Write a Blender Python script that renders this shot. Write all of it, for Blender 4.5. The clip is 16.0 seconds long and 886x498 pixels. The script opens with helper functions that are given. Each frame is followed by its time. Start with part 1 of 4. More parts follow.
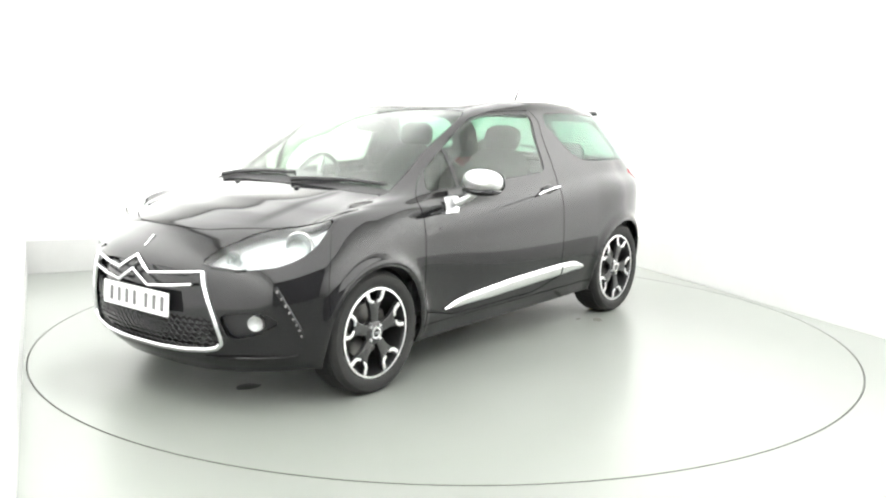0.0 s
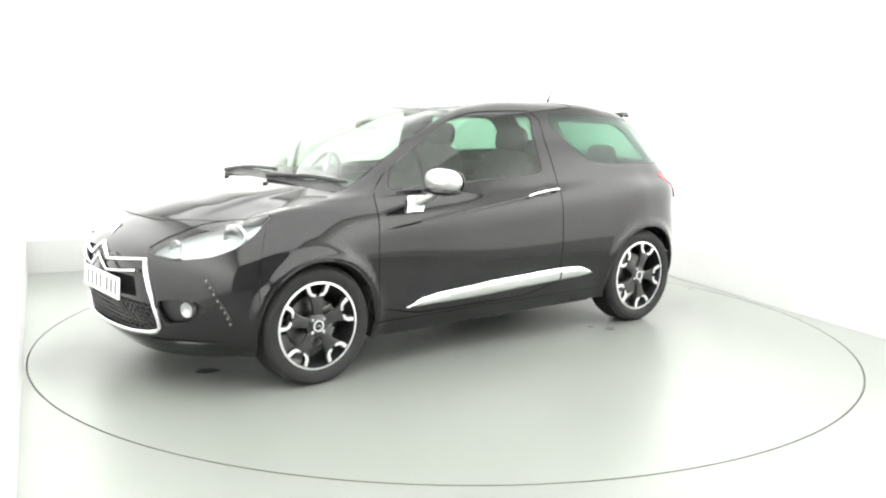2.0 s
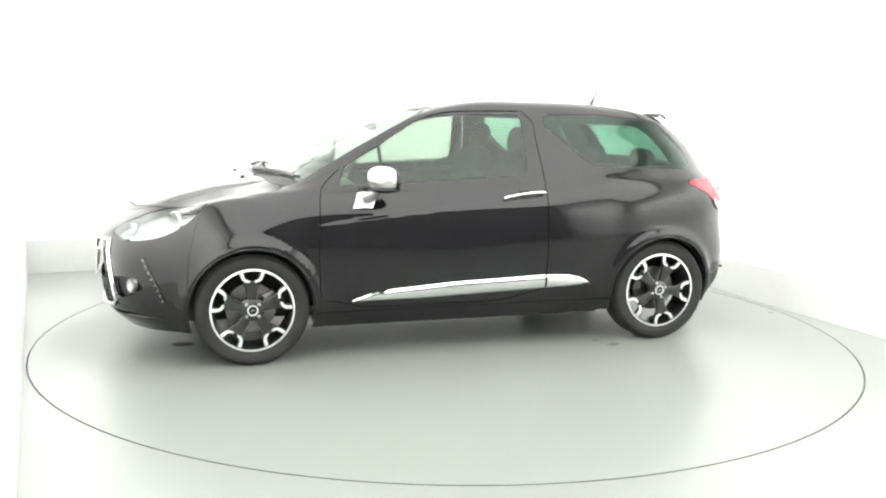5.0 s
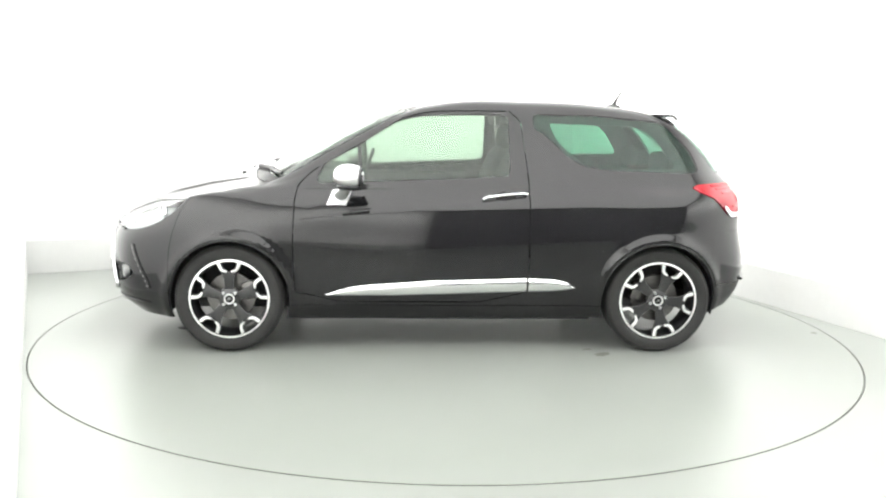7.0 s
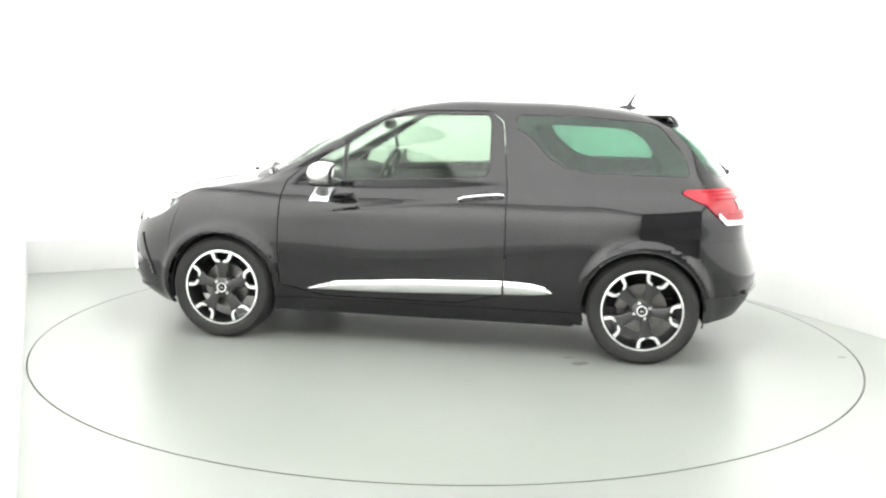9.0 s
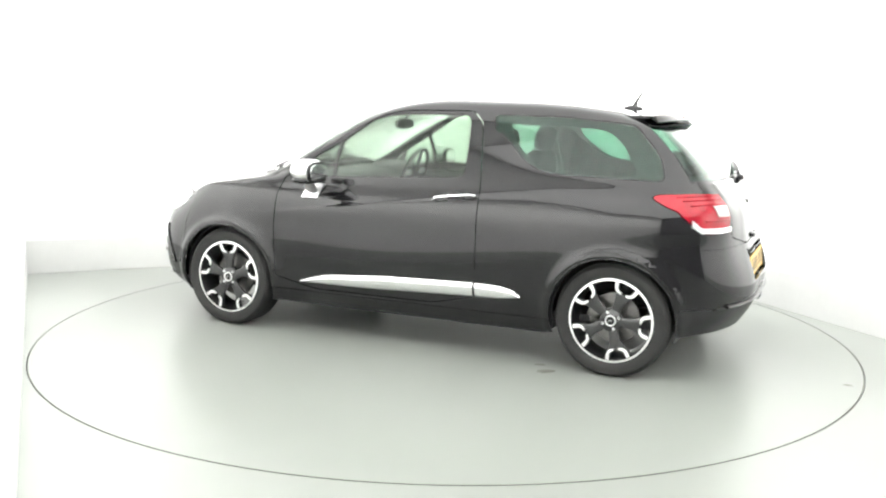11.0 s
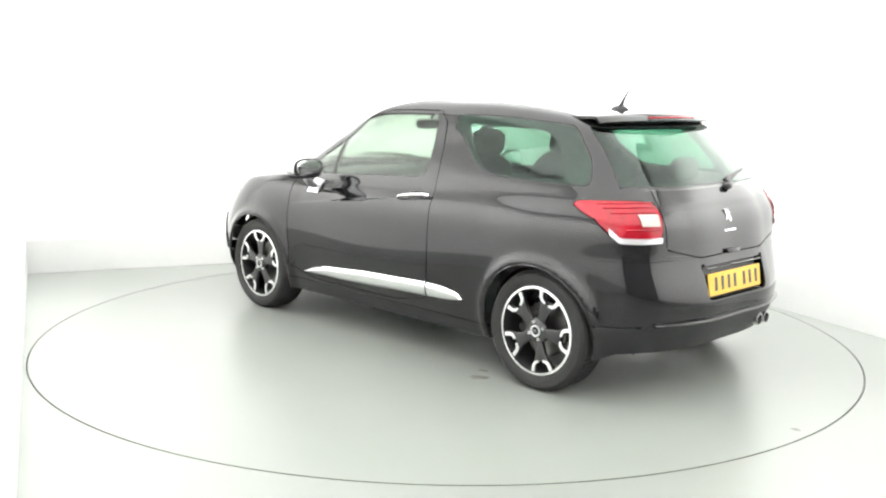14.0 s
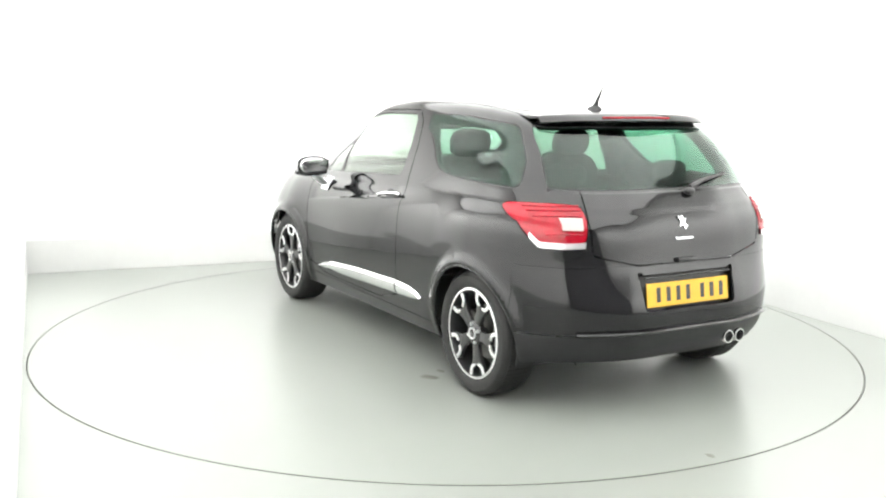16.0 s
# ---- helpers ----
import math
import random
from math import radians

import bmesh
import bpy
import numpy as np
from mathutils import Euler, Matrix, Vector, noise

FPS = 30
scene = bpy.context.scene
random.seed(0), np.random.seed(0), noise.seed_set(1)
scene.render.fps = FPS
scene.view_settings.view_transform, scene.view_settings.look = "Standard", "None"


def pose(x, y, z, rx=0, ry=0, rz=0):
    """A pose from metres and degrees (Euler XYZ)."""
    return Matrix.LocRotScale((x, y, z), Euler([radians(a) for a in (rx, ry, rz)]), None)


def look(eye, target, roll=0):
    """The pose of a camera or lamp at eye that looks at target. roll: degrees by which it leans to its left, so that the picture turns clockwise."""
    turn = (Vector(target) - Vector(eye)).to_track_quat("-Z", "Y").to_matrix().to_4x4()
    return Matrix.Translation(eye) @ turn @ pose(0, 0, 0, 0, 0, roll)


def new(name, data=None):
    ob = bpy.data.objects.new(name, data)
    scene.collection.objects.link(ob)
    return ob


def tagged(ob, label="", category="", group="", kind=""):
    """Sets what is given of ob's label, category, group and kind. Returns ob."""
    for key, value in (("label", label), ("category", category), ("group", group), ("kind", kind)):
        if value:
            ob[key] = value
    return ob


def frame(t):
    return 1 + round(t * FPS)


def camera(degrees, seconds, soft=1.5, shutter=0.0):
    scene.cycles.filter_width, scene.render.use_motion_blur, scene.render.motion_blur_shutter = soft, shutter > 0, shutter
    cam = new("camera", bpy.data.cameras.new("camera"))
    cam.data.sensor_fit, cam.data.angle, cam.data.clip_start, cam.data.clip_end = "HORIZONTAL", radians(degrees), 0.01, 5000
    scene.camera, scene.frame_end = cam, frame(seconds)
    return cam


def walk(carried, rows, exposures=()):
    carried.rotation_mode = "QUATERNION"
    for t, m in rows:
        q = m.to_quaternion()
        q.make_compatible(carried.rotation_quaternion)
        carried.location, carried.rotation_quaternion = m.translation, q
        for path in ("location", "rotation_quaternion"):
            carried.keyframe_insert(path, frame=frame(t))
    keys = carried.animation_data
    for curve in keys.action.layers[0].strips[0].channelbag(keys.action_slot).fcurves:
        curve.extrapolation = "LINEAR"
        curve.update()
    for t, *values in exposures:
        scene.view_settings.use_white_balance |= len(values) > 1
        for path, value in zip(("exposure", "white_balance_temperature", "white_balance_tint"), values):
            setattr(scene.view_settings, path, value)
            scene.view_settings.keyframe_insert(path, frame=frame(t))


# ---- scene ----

# ================= camera =================
cam = camera(50.62, 16.0, soft=2.2)
EYE = Vector((0.0, -5.802, 1.457))
PAN, TILT = radians(-0.26), radians(9.27)
AIM = EYE + Vector((math.sin(PAN) * math.cos(TILT), math.cos(PAN) * math.cos(TILT), -math.sin(TILT)))
walk(cam, [(0.0, look(EYE, AIM, 1.05)), (16.0, look(EYE, AIM, 1.05))], exposures=[(0.0, 0.14), (16.0, 0.14)])

# ================= light =================
ROOM_TURN = 23.6          # the bay stands askew to the camera
U0, U1, V0, V1, HIGH = -2.47, 2.51, -7.2, 2.72, 3.0
ROOM = pose(0, 0, 0, 0, 0, ROOM_TURN)

world = bpy.data.worlds.new("world")
scene.world = world
world.use_nodes = True
world.node_tree.nodes["Background"].inputs[0].default_value = (0.9, 0.95, 1.0, 1)
world.node_tree.nodes["Background"].inputs[1].default_value = 0.05


def area_lamp(m, su, sv, watts, spread=180):
    """An area lamp under the ceiling: its diffuse panel or an added wall washer."""
    d = bpy.data.lights.new("overhead_area_lamp", "AREA")
    d.shape, d.size, d.size_y, d.energy, d.color, d.spread = "RECTANGLE", su, sv, watts, (1.0, 1.0, 0.985), radians(spread)
    ob = new("overhead_area_lamp", d)
    ob.matrix_world = ROOM @ m
    return ob


area_lamp(pose(0.0, -2.2, HIGH - 0.04), 4.7, 9.4, 390)                       # the diffuse ceiling
area_lamp(pose(U0 + 1.3, -2.2, HIGH - 0.06, 0, 42, 0), 0.5, 9.4, 230, 60)    # unseen washers, added to brighten the three white walls
area_lamp(pose(U1 - 1.3, -2.2, HIGH - 0.06, 0, -42, 0), 0.5, 9.4, 230, 60)
area_lamp(pose(0.0, V1 - 1.3, HIGH - 0.06, 42, 0, 0), 4.2, 0.5, 70, 60)


# ================= materials =================
def material(name, colour, rough=0.5, metal=0.0, coat=0.0, spec=0.5):
    m = bpy.data.materials.new(name)
    m.use_nodes = True
    b = m.node_tree.nodes["Principled BSDF"]
    b.inputs["Base Color"].default_value = (*colour, 1)
    b.inputs["Roughness"].default_value = rough
    b.inputs["Metallic"].default_value = metal
    b.inputs["Coat Weight"].default_value = coat
    b.inputs["Coat Roughness"].default_value = 0.06
    b.inputs["Coat IOR"].default_value = 1.52
    b.inputs["Specular IOR Level"].default_value = spec
    return m


def worn(m, scale, amount, bump=0.0, fine=8.0, rough=0.0):
    """Two scales of variation in colour, roughness and relief."""
    t = m.node_tree
    b = t.nodes["Principled BSDF"]
    co = t.nodes.new("ShaderNodeTexCoord")
    base = tuple(b.inputs["Base Color"].default_value)
    n1, n2 = t.nodes.new("ShaderNodeTexNoise"), t.nodes.new("ShaderNodeTexNoise")
    for n, sc in ((n1, scale), (n2, scale * fine)):
        n.inputs["Scale"].default_value = sc
        n.inputs["Detail"].default_value = 5
        t.links.new(co.outputs["Object"], n.inputs["Vector"])
    add = t.nodes.new("ShaderNodeMath")
    add.operation = "MULTIPLY_ADD"
    t.links.new(n2.outputs["Fac"], add.inputs[0])
    add.inputs[1].default_value = 0.4
    t.links.new(n1.outputs["Fac"], add.inputs[2])
    ramp = t.nodes.new("ShaderNodeMapRange")
    ramp.inputs["From Min"].default_value, ramp.inputs["From Max"].default_value = 0.4, 1.0
    ramp.inputs["To Min"].default_value, ramp.inputs["To Max"].default_value = 1 - amount, 1 + amount * 0.5
    t.links.new(add.outputs[0], ramp.inputs["Value"])
    mul = t.nodes.new("ShaderNodeVectorMath")
    mul.operation = "SCALE"
    mul.inputs[0].default_value = base[:3]
    t.links.new(ramp.outputs[0], mul.inputs["Scale"])
    t.links.new(mul.outputs[0], b.inputs["Base Color"])
    if rough:
        r = t.nodes.new("ShaderNodeMapRange")
        r.inputs["From Min"].default_value, r.inputs["From Max"].default_value = 0.3, 1.1
        v = b.inputs["Roughness"].default_value
        r.inputs["To Min"].default_value, r.inputs["To Max"].default_value = v, v + rough
        t.links.new(add.outputs[0], r.inputs["Value"])
        t.links.new(r.outputs[0], b.inputs["Roughness"])
    if bump:
        bp = t.nodes.new("ShaderNodeBump")
        bp.inputs["Strength"].default_value, bp.inputs["Distance"].default_value = bump, 0.004
        t.links.new(n2.outputs["Fac"], bp.inputs["Height"])
        t.links.new(bp.outputs[0], b.inputs["Normal"])
    return m


def glass(name, tint):
    """A pane: tinted light passes, and gloss grows towards grazing sight."""
    m = bpy.data.materials.new(name)
    m.use_nodes = True
    t = m.node_tree
    t.nodes.clear()
    out = t.nodes.new("ShaderNodeOutputMaterial")
    mix, tr, gl = t.nodes.new("ShaderNodeMixShader"), t.nodes.new("ShaderNodeBsdfTransparent"), t.nodes.new("ShaderNodeBsdfGlossy")
    lw = t.nodes.new("ShaderNodeLayerWeight")
    lw.inputs["Blend"].default_value = 0.5
    pw, fr = t.nodes.new("ShaderNodeMath"), t.nodes.new("ShaderNodeMath")
    pw.operation, fr.operation = "POWER", "MULTIPLY_ADD"
    pw.inputs[1].default_value = 4.5
    fr.inputs[1].default_value, fr.inputs[2].default_value = 0.95, 0.04
    t.links.new(lw.outputs["Facing"], pw.inputs[0])
    t.links.new(pw.outputs[0], fr.inputs[0])
    tr.inputs["Color"].default_value = (*tint, 1)
    gl.inputs["Roughness"].default_value = 0.03
    t.links.new(fr.outputs[0], mix.inputs[0])
    t.links.new(tr.outputs[0], mix.inputs[1])
    t.links.new(gl.outputs[0], mix.inputs[2])
    t.links.new(mix.outputs[0], out.inputs[0])
    return m


PAINT = worn(material("black_car_paint", (0.008, 0.008, 0.0088), 0.4, 0.0, 1.0, 0.0), 3, 0.25)
PLASTIC = worn(material("black_plastic", (0.011, 0.011, 0.012), 0.45), 30, 0.3, 0.15)
GLOSS = material("gloss_black", (0.012, 0.012, 0.013), 0.12)
RUBBER = worn(material("tyre_rubber", (0.013, 0.013, 0.0125), 0.7), 25, 0.35, 0.4)
MACHINED = worn(material("machined_alloy", (0.88, 0.88, 0.88), 0.5, 1.0), 20, 0.08)
CHROME = material("chrome", (0.86, 0.86, 0.87), 0.10, 1.0)
SATIN = worn(material("satin_silver", (0.78, 0.78, 0.79), 0.38, 1.0), 8, 0.12)
LAMPSILVER = worn(material("lamp_silver", (0.50, 0.50, 0.50), 0.40, 1.0), 12, 0.35)
BOWL = worn(material("lamp_bowl", (0.62, 0.62, 0.62), 0.25, 1.0), 16, 0.2)
RIMBLACK = worn(material("rim_black", (0.014, 0.014, 0.015), 0.3, 0.0, 0.6), 20, 0.2)
DISC = worn(material("brake_steel", (0.20, 0.195, 0.19), 0.35, 1.0), 20, 0.3)
CABIN = worn(material("cabin_trim", (0.035, 0.035, 0.037), 0.7), 30, 0.3, 0.2)
CLOTH = worn(material("seat_cloth", (0.025, 0.025, 0.028), 0.9), 60, 0.35, 0.3)
LINING = worn(material("roof_lining", (0.30, 0.30, 0.29), 0.9), 60, 0.1)
CLEAR = glass("clear_lens", (0.93, 0.95, 0.95))
SCREEN = glass("windscreen_glass", (0.80, 0.85, 0.81))
SIDEGLASS = glass("side_glass", (0.66, 0.725, 0.67))
REARGLASS = glass("rear_privacy_glass", (0.45, 0.61, 0.54))
RED = worn(material("red_lens", (0.30, 0.002, 0.012), 0.15, 0.0, 0.3, 0.3), 14, 0.3)
PALE = material("pale_lens", (0.34, 0.28, 0.27), 0.15, 0.0, 1.0)
YELLOW = worn(material("plate_yellow", (0.58, 0.34, 0.011), 0.35), 20, 0.08)
WHITE = worn(material("plate_white", (0.72, 0.72, 0.71), 0.35), 20, 0.08)
INK = material("plate_ink", (0.03, 0.03, 0.03), 0.5)
GREYINK = material("plate_grey_ink", (0.10, 0.10, 0.10), 0.5)
WALL = worn(material("white_wall_paint", (0.88, 0.88, 0.87), 0.55), 1.2, 0.04, 0.05)
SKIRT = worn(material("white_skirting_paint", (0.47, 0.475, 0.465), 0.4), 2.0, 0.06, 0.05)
CEIL = worn(material("ceiling_paint", (0.70, 0.70, 0.69), 0.7), 1.5, 0.04)
DARKWALL = worn(material("dark_end_wall", (0.14, 0.14, 0.145), 0.6), 2.0, 0.2)
FLOOR = worn(material("floor_epoxy", (0.205, 0.217, 0.200), 0.32, 0.0, 0.0, 0.28), 0.6, 0.04, 0.0, 5)
TABLE = worn(material("turntable_epoxy", (0.203, 0.216, 0.198), 0.32, 0.0, 0.0, 0.28), 0.7, 0.04, 0.0, 5)
GROOVE = material("groove_dark", (0.05, 0.05, 0.045), 0.8)
OILMARK = material("oil_mark", (0.02, 0.02, 0.02), 0.5)
STAIN = worn(material("dirt_mark", (0.16, 0.16, 0.14), 0.6), 9, 0.4)


# ================= mesh helpers =================
def mesh_object(name, verts, faces, mat, parent=None, label="", smooth=True, normals=None, sharp=None):
    me = bpy.data.meshes.new(name)
    me.from_pydata([tuple(v) for v in verts], [], [tuple(f) for f in faces])
    me.materials.append(mat)
    if smooth:
        me.polygons.foreach_set("use_smooth", [True] * len(me.polygons))
    me.update()
    if normals is not None:
        me.normals_split_custom_set_from_vertices([tuple(n) for n in normals])
    ob = new(name, me)
    if parent is not None:
        ob.parent = parent
    if label:
        tagged(ob, label)
    return ob


def part(name, bm, mat, parent, label="", smooth=True, angle=35):
    """Links a bmesh as one mesh object under a thing or a part."""
    bmesh.ops.recalc_face_normals(bm, faces=bm.faces)
    for f in bm.faces:
        f.smooth = smooth
    for e in bm.edges:
        if e.is_manifold and e.calc_face_angle(0) > radians(angle):
            e.smooth = False
    me = bpy.data.meshes.new(name)
    bm.to_mesh(me)
    bm.free()
    me.materials.append(mat)
    ob = new(name, me)
    if parent is not None:
        ob.parent = parent
    if label:
        tagged(ob, label)
    return ob


def box(x0, x1, y0, y1, z0, z1, bevel=0.0, seg=2, bm=None, m=None):
    b = bmesh.new()
    g = bmesh.ops.create_cube(b, size=1)
    for v in g["verts"]:
        v.co = Vector(((x0 + x1) / 2 + v.co.x * (x1 - x0), (y0 + y1) / 2 + v.co.y * (y1 - y0), (z0 + z1) / 2 + v.co.z * (z1 - z0)))
    if bevel:
        bmesh.ops.bevel(b, geom=b.edges[:], offset=bevel, segments=seg, affect="EDGES", profile=0.5)
    if m is not None:
        b.transform(m)
    return join(bm, b)


def join(bm, b):
    if bm is None:
        return b
    me = bpy.data.meshes.new("tmp")
    b.to_mesh(me)
    b.free()
    bm.from_mesh(me)
    bpy.data.meshes.remove(me)
    return bm


def revolve(profile, n=64, m=None, closed=False, bm=None):
    """Profile points (radius, axial) turned about the y axis."""
    b = bmesh.new()
    rings = []
    for k in range(n):
        a = 2 * math.pi * k / n
        rings.append([b.verts.new((r * math.cos(a), y, r * math.sin(a))) for r, y in profile])
    cnt = len(profile)
    for k in range(n):
        p, q = rings[k], rings[(k + 1) % n]
        for i in range(cnt if closed else cnt - 1):
            j = (i + 1) % cnt
            b.faces.new((p[i], p[j], q[j], q[i]))
    bmesh.ops.remove_doubles(b, verts=b.verts, dist=1e-6)
    if m is not None:
        b.transform(m)
    return join(bm, b)


def tube(points, radius, n=8, closed=False, flat=1.0, bm=None, taper=None):
    """A swept tube along points."""
    b = bmesh.new()
    pts = [Vector(p) for p in points]
    k = len(pts)
    rings = []
    ref = None
    for i, p in enumerate(pts):
        a = pts[i - 1] if (i or closed) else p
        c = pts[(i + 1) % k] if (i < k - 1 or closed) else p
        d = (c - a).normalized()
        if ref is None:
            ref = d.cross(Vector((0.13, 0.21, 0.97)))
            if ref.length < 0.1:
                ref = d.cross(Vector((1, 0, 0)))
        x = (ref - d * ref.dot(d)).normalized()
        ref = x
        y = d.cross(x)
        r = radius * (taper[i] if taper else 1.0)
        rings.append([b.verts.new(p + x * math.cos(t) * r + y * math.sin(t) * r * flat) for t in (2 * math.pi * j / n for j in range(n))])
    for i in range(k if closed else k - 1):
        p, q = rings[i], rings[(i + 1) % k]
        for j in range(n):
            b.faces.new((p[j], p[(j + 1) % n], q[(j + 1) % n], q[j]))
    if not closed:
        b.faces.new(rings[0])
        b.faces.new(rings[-1])
    return join(bm, b)


def blob(centre, half, power=3.0, nu=20, nv=12, bm=None, m=None):
    """A rounded cushion-like block (superellipsoid)."""
    b = bmesh.new()

    def sp(v, e):
        return math.copysign(abs(v) ** e, v)
    e = 2.0 / power
    rows = []
    for i in range(1, nv):
        a = -math.pi / 2 + math.pi * i / nv
        rows.append([b.verts.new((centre[0] + half[0] * sp(math.cos(a), e) * sp(math.cos(t), e), centre[1] + half[1] * sp(math.cos(a), e) * sp(math.sin(t), e),
                                  centre[2] + half[2] * sp(math.sin(a), e))) for t in (2 * math.pi * j / nu for j in range(nu))])
    lo = b.verts.new((centre[0], centre[1], centre[2] - half[2]))
    hi = b.verts.new((centre[0], centre[1], centre[2] + half[2]))
    for i in range(len(rows) - 1):
        for j in range(nu):
            b.faces.new((rows[i][j], rows[i][(j + 1) % nu], rows[i + 1][(j + 1) % nu], rows[i + 1][j]))
    for j in range(nu):
        b.faces.new((lo, rows[0][(j + 1) % nu], rows[0][j]))
        b.faces.new((hi, rows[-1][j], rows[-1][(j + 1) % nu]))
    if m is not None:
        b.transform(m)
    return join(bm, b)


def prism(outline, depth, m=None, bevel=0.0, bm=None):
    """A flat outline (x, z) with depth along y."""
    b = bmesh.new()
    lo = [b.verts.new((x, 0, z)) for x, z in outline]
    hi = [b.verts.new((x, depth, z)) for x, z in outline]
    b.faces.new(lo)
    b.faces.new(hi[::-1])
    for i in range(len(lo)):
        j = (i + 1) % len(lo)
        b.faces.new((lo[i], hi[i], hi[j], lo[j]))
    bmesh.ops.recalc_face_normals(b, faces=b.faces)
    if bevel:
        bmesh.ops.bevel(b, geom=b.edges[:], offset=bevel, segments=2, affect="EDGES", profile=0.5)
    if m is not None:
        b.transform(m)
    return join(bm, b)


# ================= the bay =================
def structure(name, bm, mat, label, category, m=ROOM):
    ob = part(name, bm, mat, None, label, smooth=False)
    ob.matrix_world = m
    return tagged(ob, label, category, kind="structure")


TH = 0.15
structure("wall_north", box(U0 - TH, U1 + TH, V1, V1 + TH, 0, HIGH), WALL, "bright white painted back wall of the bay", "wall")
structure("wall_west", box(U0 - TH, U0, V0, V1, 0, HIGH), WALL, "bright white painted side wall of the bay", "wall")
structure("wall_east", box(U1, U1 + TH, V0, V1, 0, HIGH), WALL, "bright white painted side wall of the bay", "wall")
# Unseen end, closed and kept dark so the car's flank reflects darkness.
structure("wall_south", box(U0 - TH, U1 + TH, V0 - TH, V0, 0, HIGH), DARKWALL, "unseen dark grey end wall, added for dark reflections", "wall")
structure("ceiling", box(U0 - TH, U1 + TH, V0 - TH, V1 + TH, HIGH, HIGH + TH), CEIL, "white ceiling with light panels over the bay", "ceiling")
SK = 0.27
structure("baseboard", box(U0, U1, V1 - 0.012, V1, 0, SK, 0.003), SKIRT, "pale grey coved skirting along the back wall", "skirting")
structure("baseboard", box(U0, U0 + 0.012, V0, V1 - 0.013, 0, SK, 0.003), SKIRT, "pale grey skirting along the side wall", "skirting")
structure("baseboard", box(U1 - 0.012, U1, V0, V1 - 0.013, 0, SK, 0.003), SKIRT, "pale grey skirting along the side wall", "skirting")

RING = 2.441


def floor_sheet():
    """The floor with the round opening for the turntable, and its pit."""
    b = bmesh.new()
    n = 256
    hole = [(RING + 0.0025, 2 * math.pi * k / n) for k in range(n)]
    a = [b.verts.new((r * math.cos(t), r * math.sin(t), 0)) for r, t in hole]
    c = []
    for r, t in hole:
        dx, dy = math.cos(t), math.sin(t)
        k = min((U1 + 0.1) / dx if dx > 1e-9 else (U0 - 0.1) / dx if dx < -1e-9 else 1e9,
                (V1 + 0.1) / dy if dy > 1e-9 else (V0 - 0.1) / dy if dy < -1e-9 else 1e9)
        c.append(b.verts.new((dx * k, dy * k, 0)))
    low = [b.verts.new((v.co.x, v.co.y, -0.12)) for v in a]
    for i in range(n):
        j = (i + 1) % n
        b.faces.new((a[i], c[i], c[j], a[j]))
        b.faces.new((low[i], a[i], a[j], low[j]))
    for u, v in ((U0 - 0.1, V0 - 0.1), (U1 + 0.1, V0 - 0.1), (U1 + 0.1, V1 + 0.1), (U0 - 0.1, V1 + 0.1)):
        p = Vector((u, v, 0))
        near = sorted(c, key=lambda q: (q.co - p).length)
        one = next(q for q in near if abs(q.co.x - u) < 1e-5)
        two = next(q for q in near if abs(q.co.y - v) < 1e-5)
        if (near[0].co - p).length > 1e-4:
            b.faces.new((one, b.verts.new(p), two))
    return b


structure("floor", floor_sheet(), FLOOR, "glossy pale grey-green epoxy floor", "floor")
structure("pit", revolve([(0.001, -0.12), (RING + 0.01, -0.12)], 96, pose(0, 0, 0, 90)), GROOVE, "dark pit under the turntable rim", "pit", Matrix())

MARKS = [(2.36, -.105, .022, .014), (-1.612, -.008, .06, .045), (.87, -.61, .05, .03, 30), (.80, -.50, .03, .012, 10)]

# ================= the turntable =================
turntable = part("turntable", revolve([(0.001, -0.1), (RING - 0.0025, -0.1), (RING - 0.0025, -0.003), (RING - 0.0045, 0.0), (0.001, 0.0)], 192, pose(0, 0, 0, 90)),
                 TABLE, None, "round pale grey epoxy turntable flush with the floor", angle=20)
tagged(turntable, category="turntable")
part("edge_ring", revolve([(RING - .0060, .0006), (RING - .0027, .0006), (RING - .0027, -.02), (RING - .0060, -.02)], 192, pose(0, 0, 0, 90), closed=True), GROOVE, turntable, "thin dark edge of the turntable")


# ================= the car: outer surface =================
# Key columns run round the half car from the middle of the nose to the middle of the tail; each climbs from the lower edge to the roof's spine.
COLS = []


def column(*p):
    COLS.append([p[i:i + 3] for i in range(0, len(p), 3)])


column(-1.9, 0, 0.17, -1.99, 0, 0.26, -2.03, 0, 0.46, -2.01, 0, 0.68, -1.9, 0, 0.79, -1.5, 0, 0.925, -1.13, 0, 0.995, -0.7, 0, 1.235, -0.28, 0, 1.394, 0, 0, 1.414)
column(-1.85, 0.38, 0.17, -1.94, 0.39, 0.26, -1.975, 0.4, 0.46, -1.95, 0.39, 0.67, -1.83, 0.37, 0.785, -1.45, 0.36, 0.92, -1.1, 0.36, 0.985, -0.68, 0.33, 1.225, -0.27, 0.3, 1.388, 0.05, 0, 1.416)
column(-1.68, 0.64, 0.18, -1.76, 0.68, 0.26, -1.8, 0.7, 0.45, -1.765, 0.685, 0.66, -1.66, 0.64, 0.785, -1.36, 0.62, 0.895, -1.05, 0.6, 0.97, -0.63, 0.55, 1.2, -0.24, 0.51, 1.383, 0.1, 0, 1.421)
column(-1.54, 0.75, 0.19, -1.57, 0.785, 0.27, -1.58, 0.81, 0.45, -1.56, 0.8, 0.65, -1.46, 0.74, 0.86, -1.24, 0.71, 0.915, -1, 0.68, 0.96, -0.57, 0.61, 1.18, -0.2, 0.555, 1.380, 0.15, 0, 1.424)
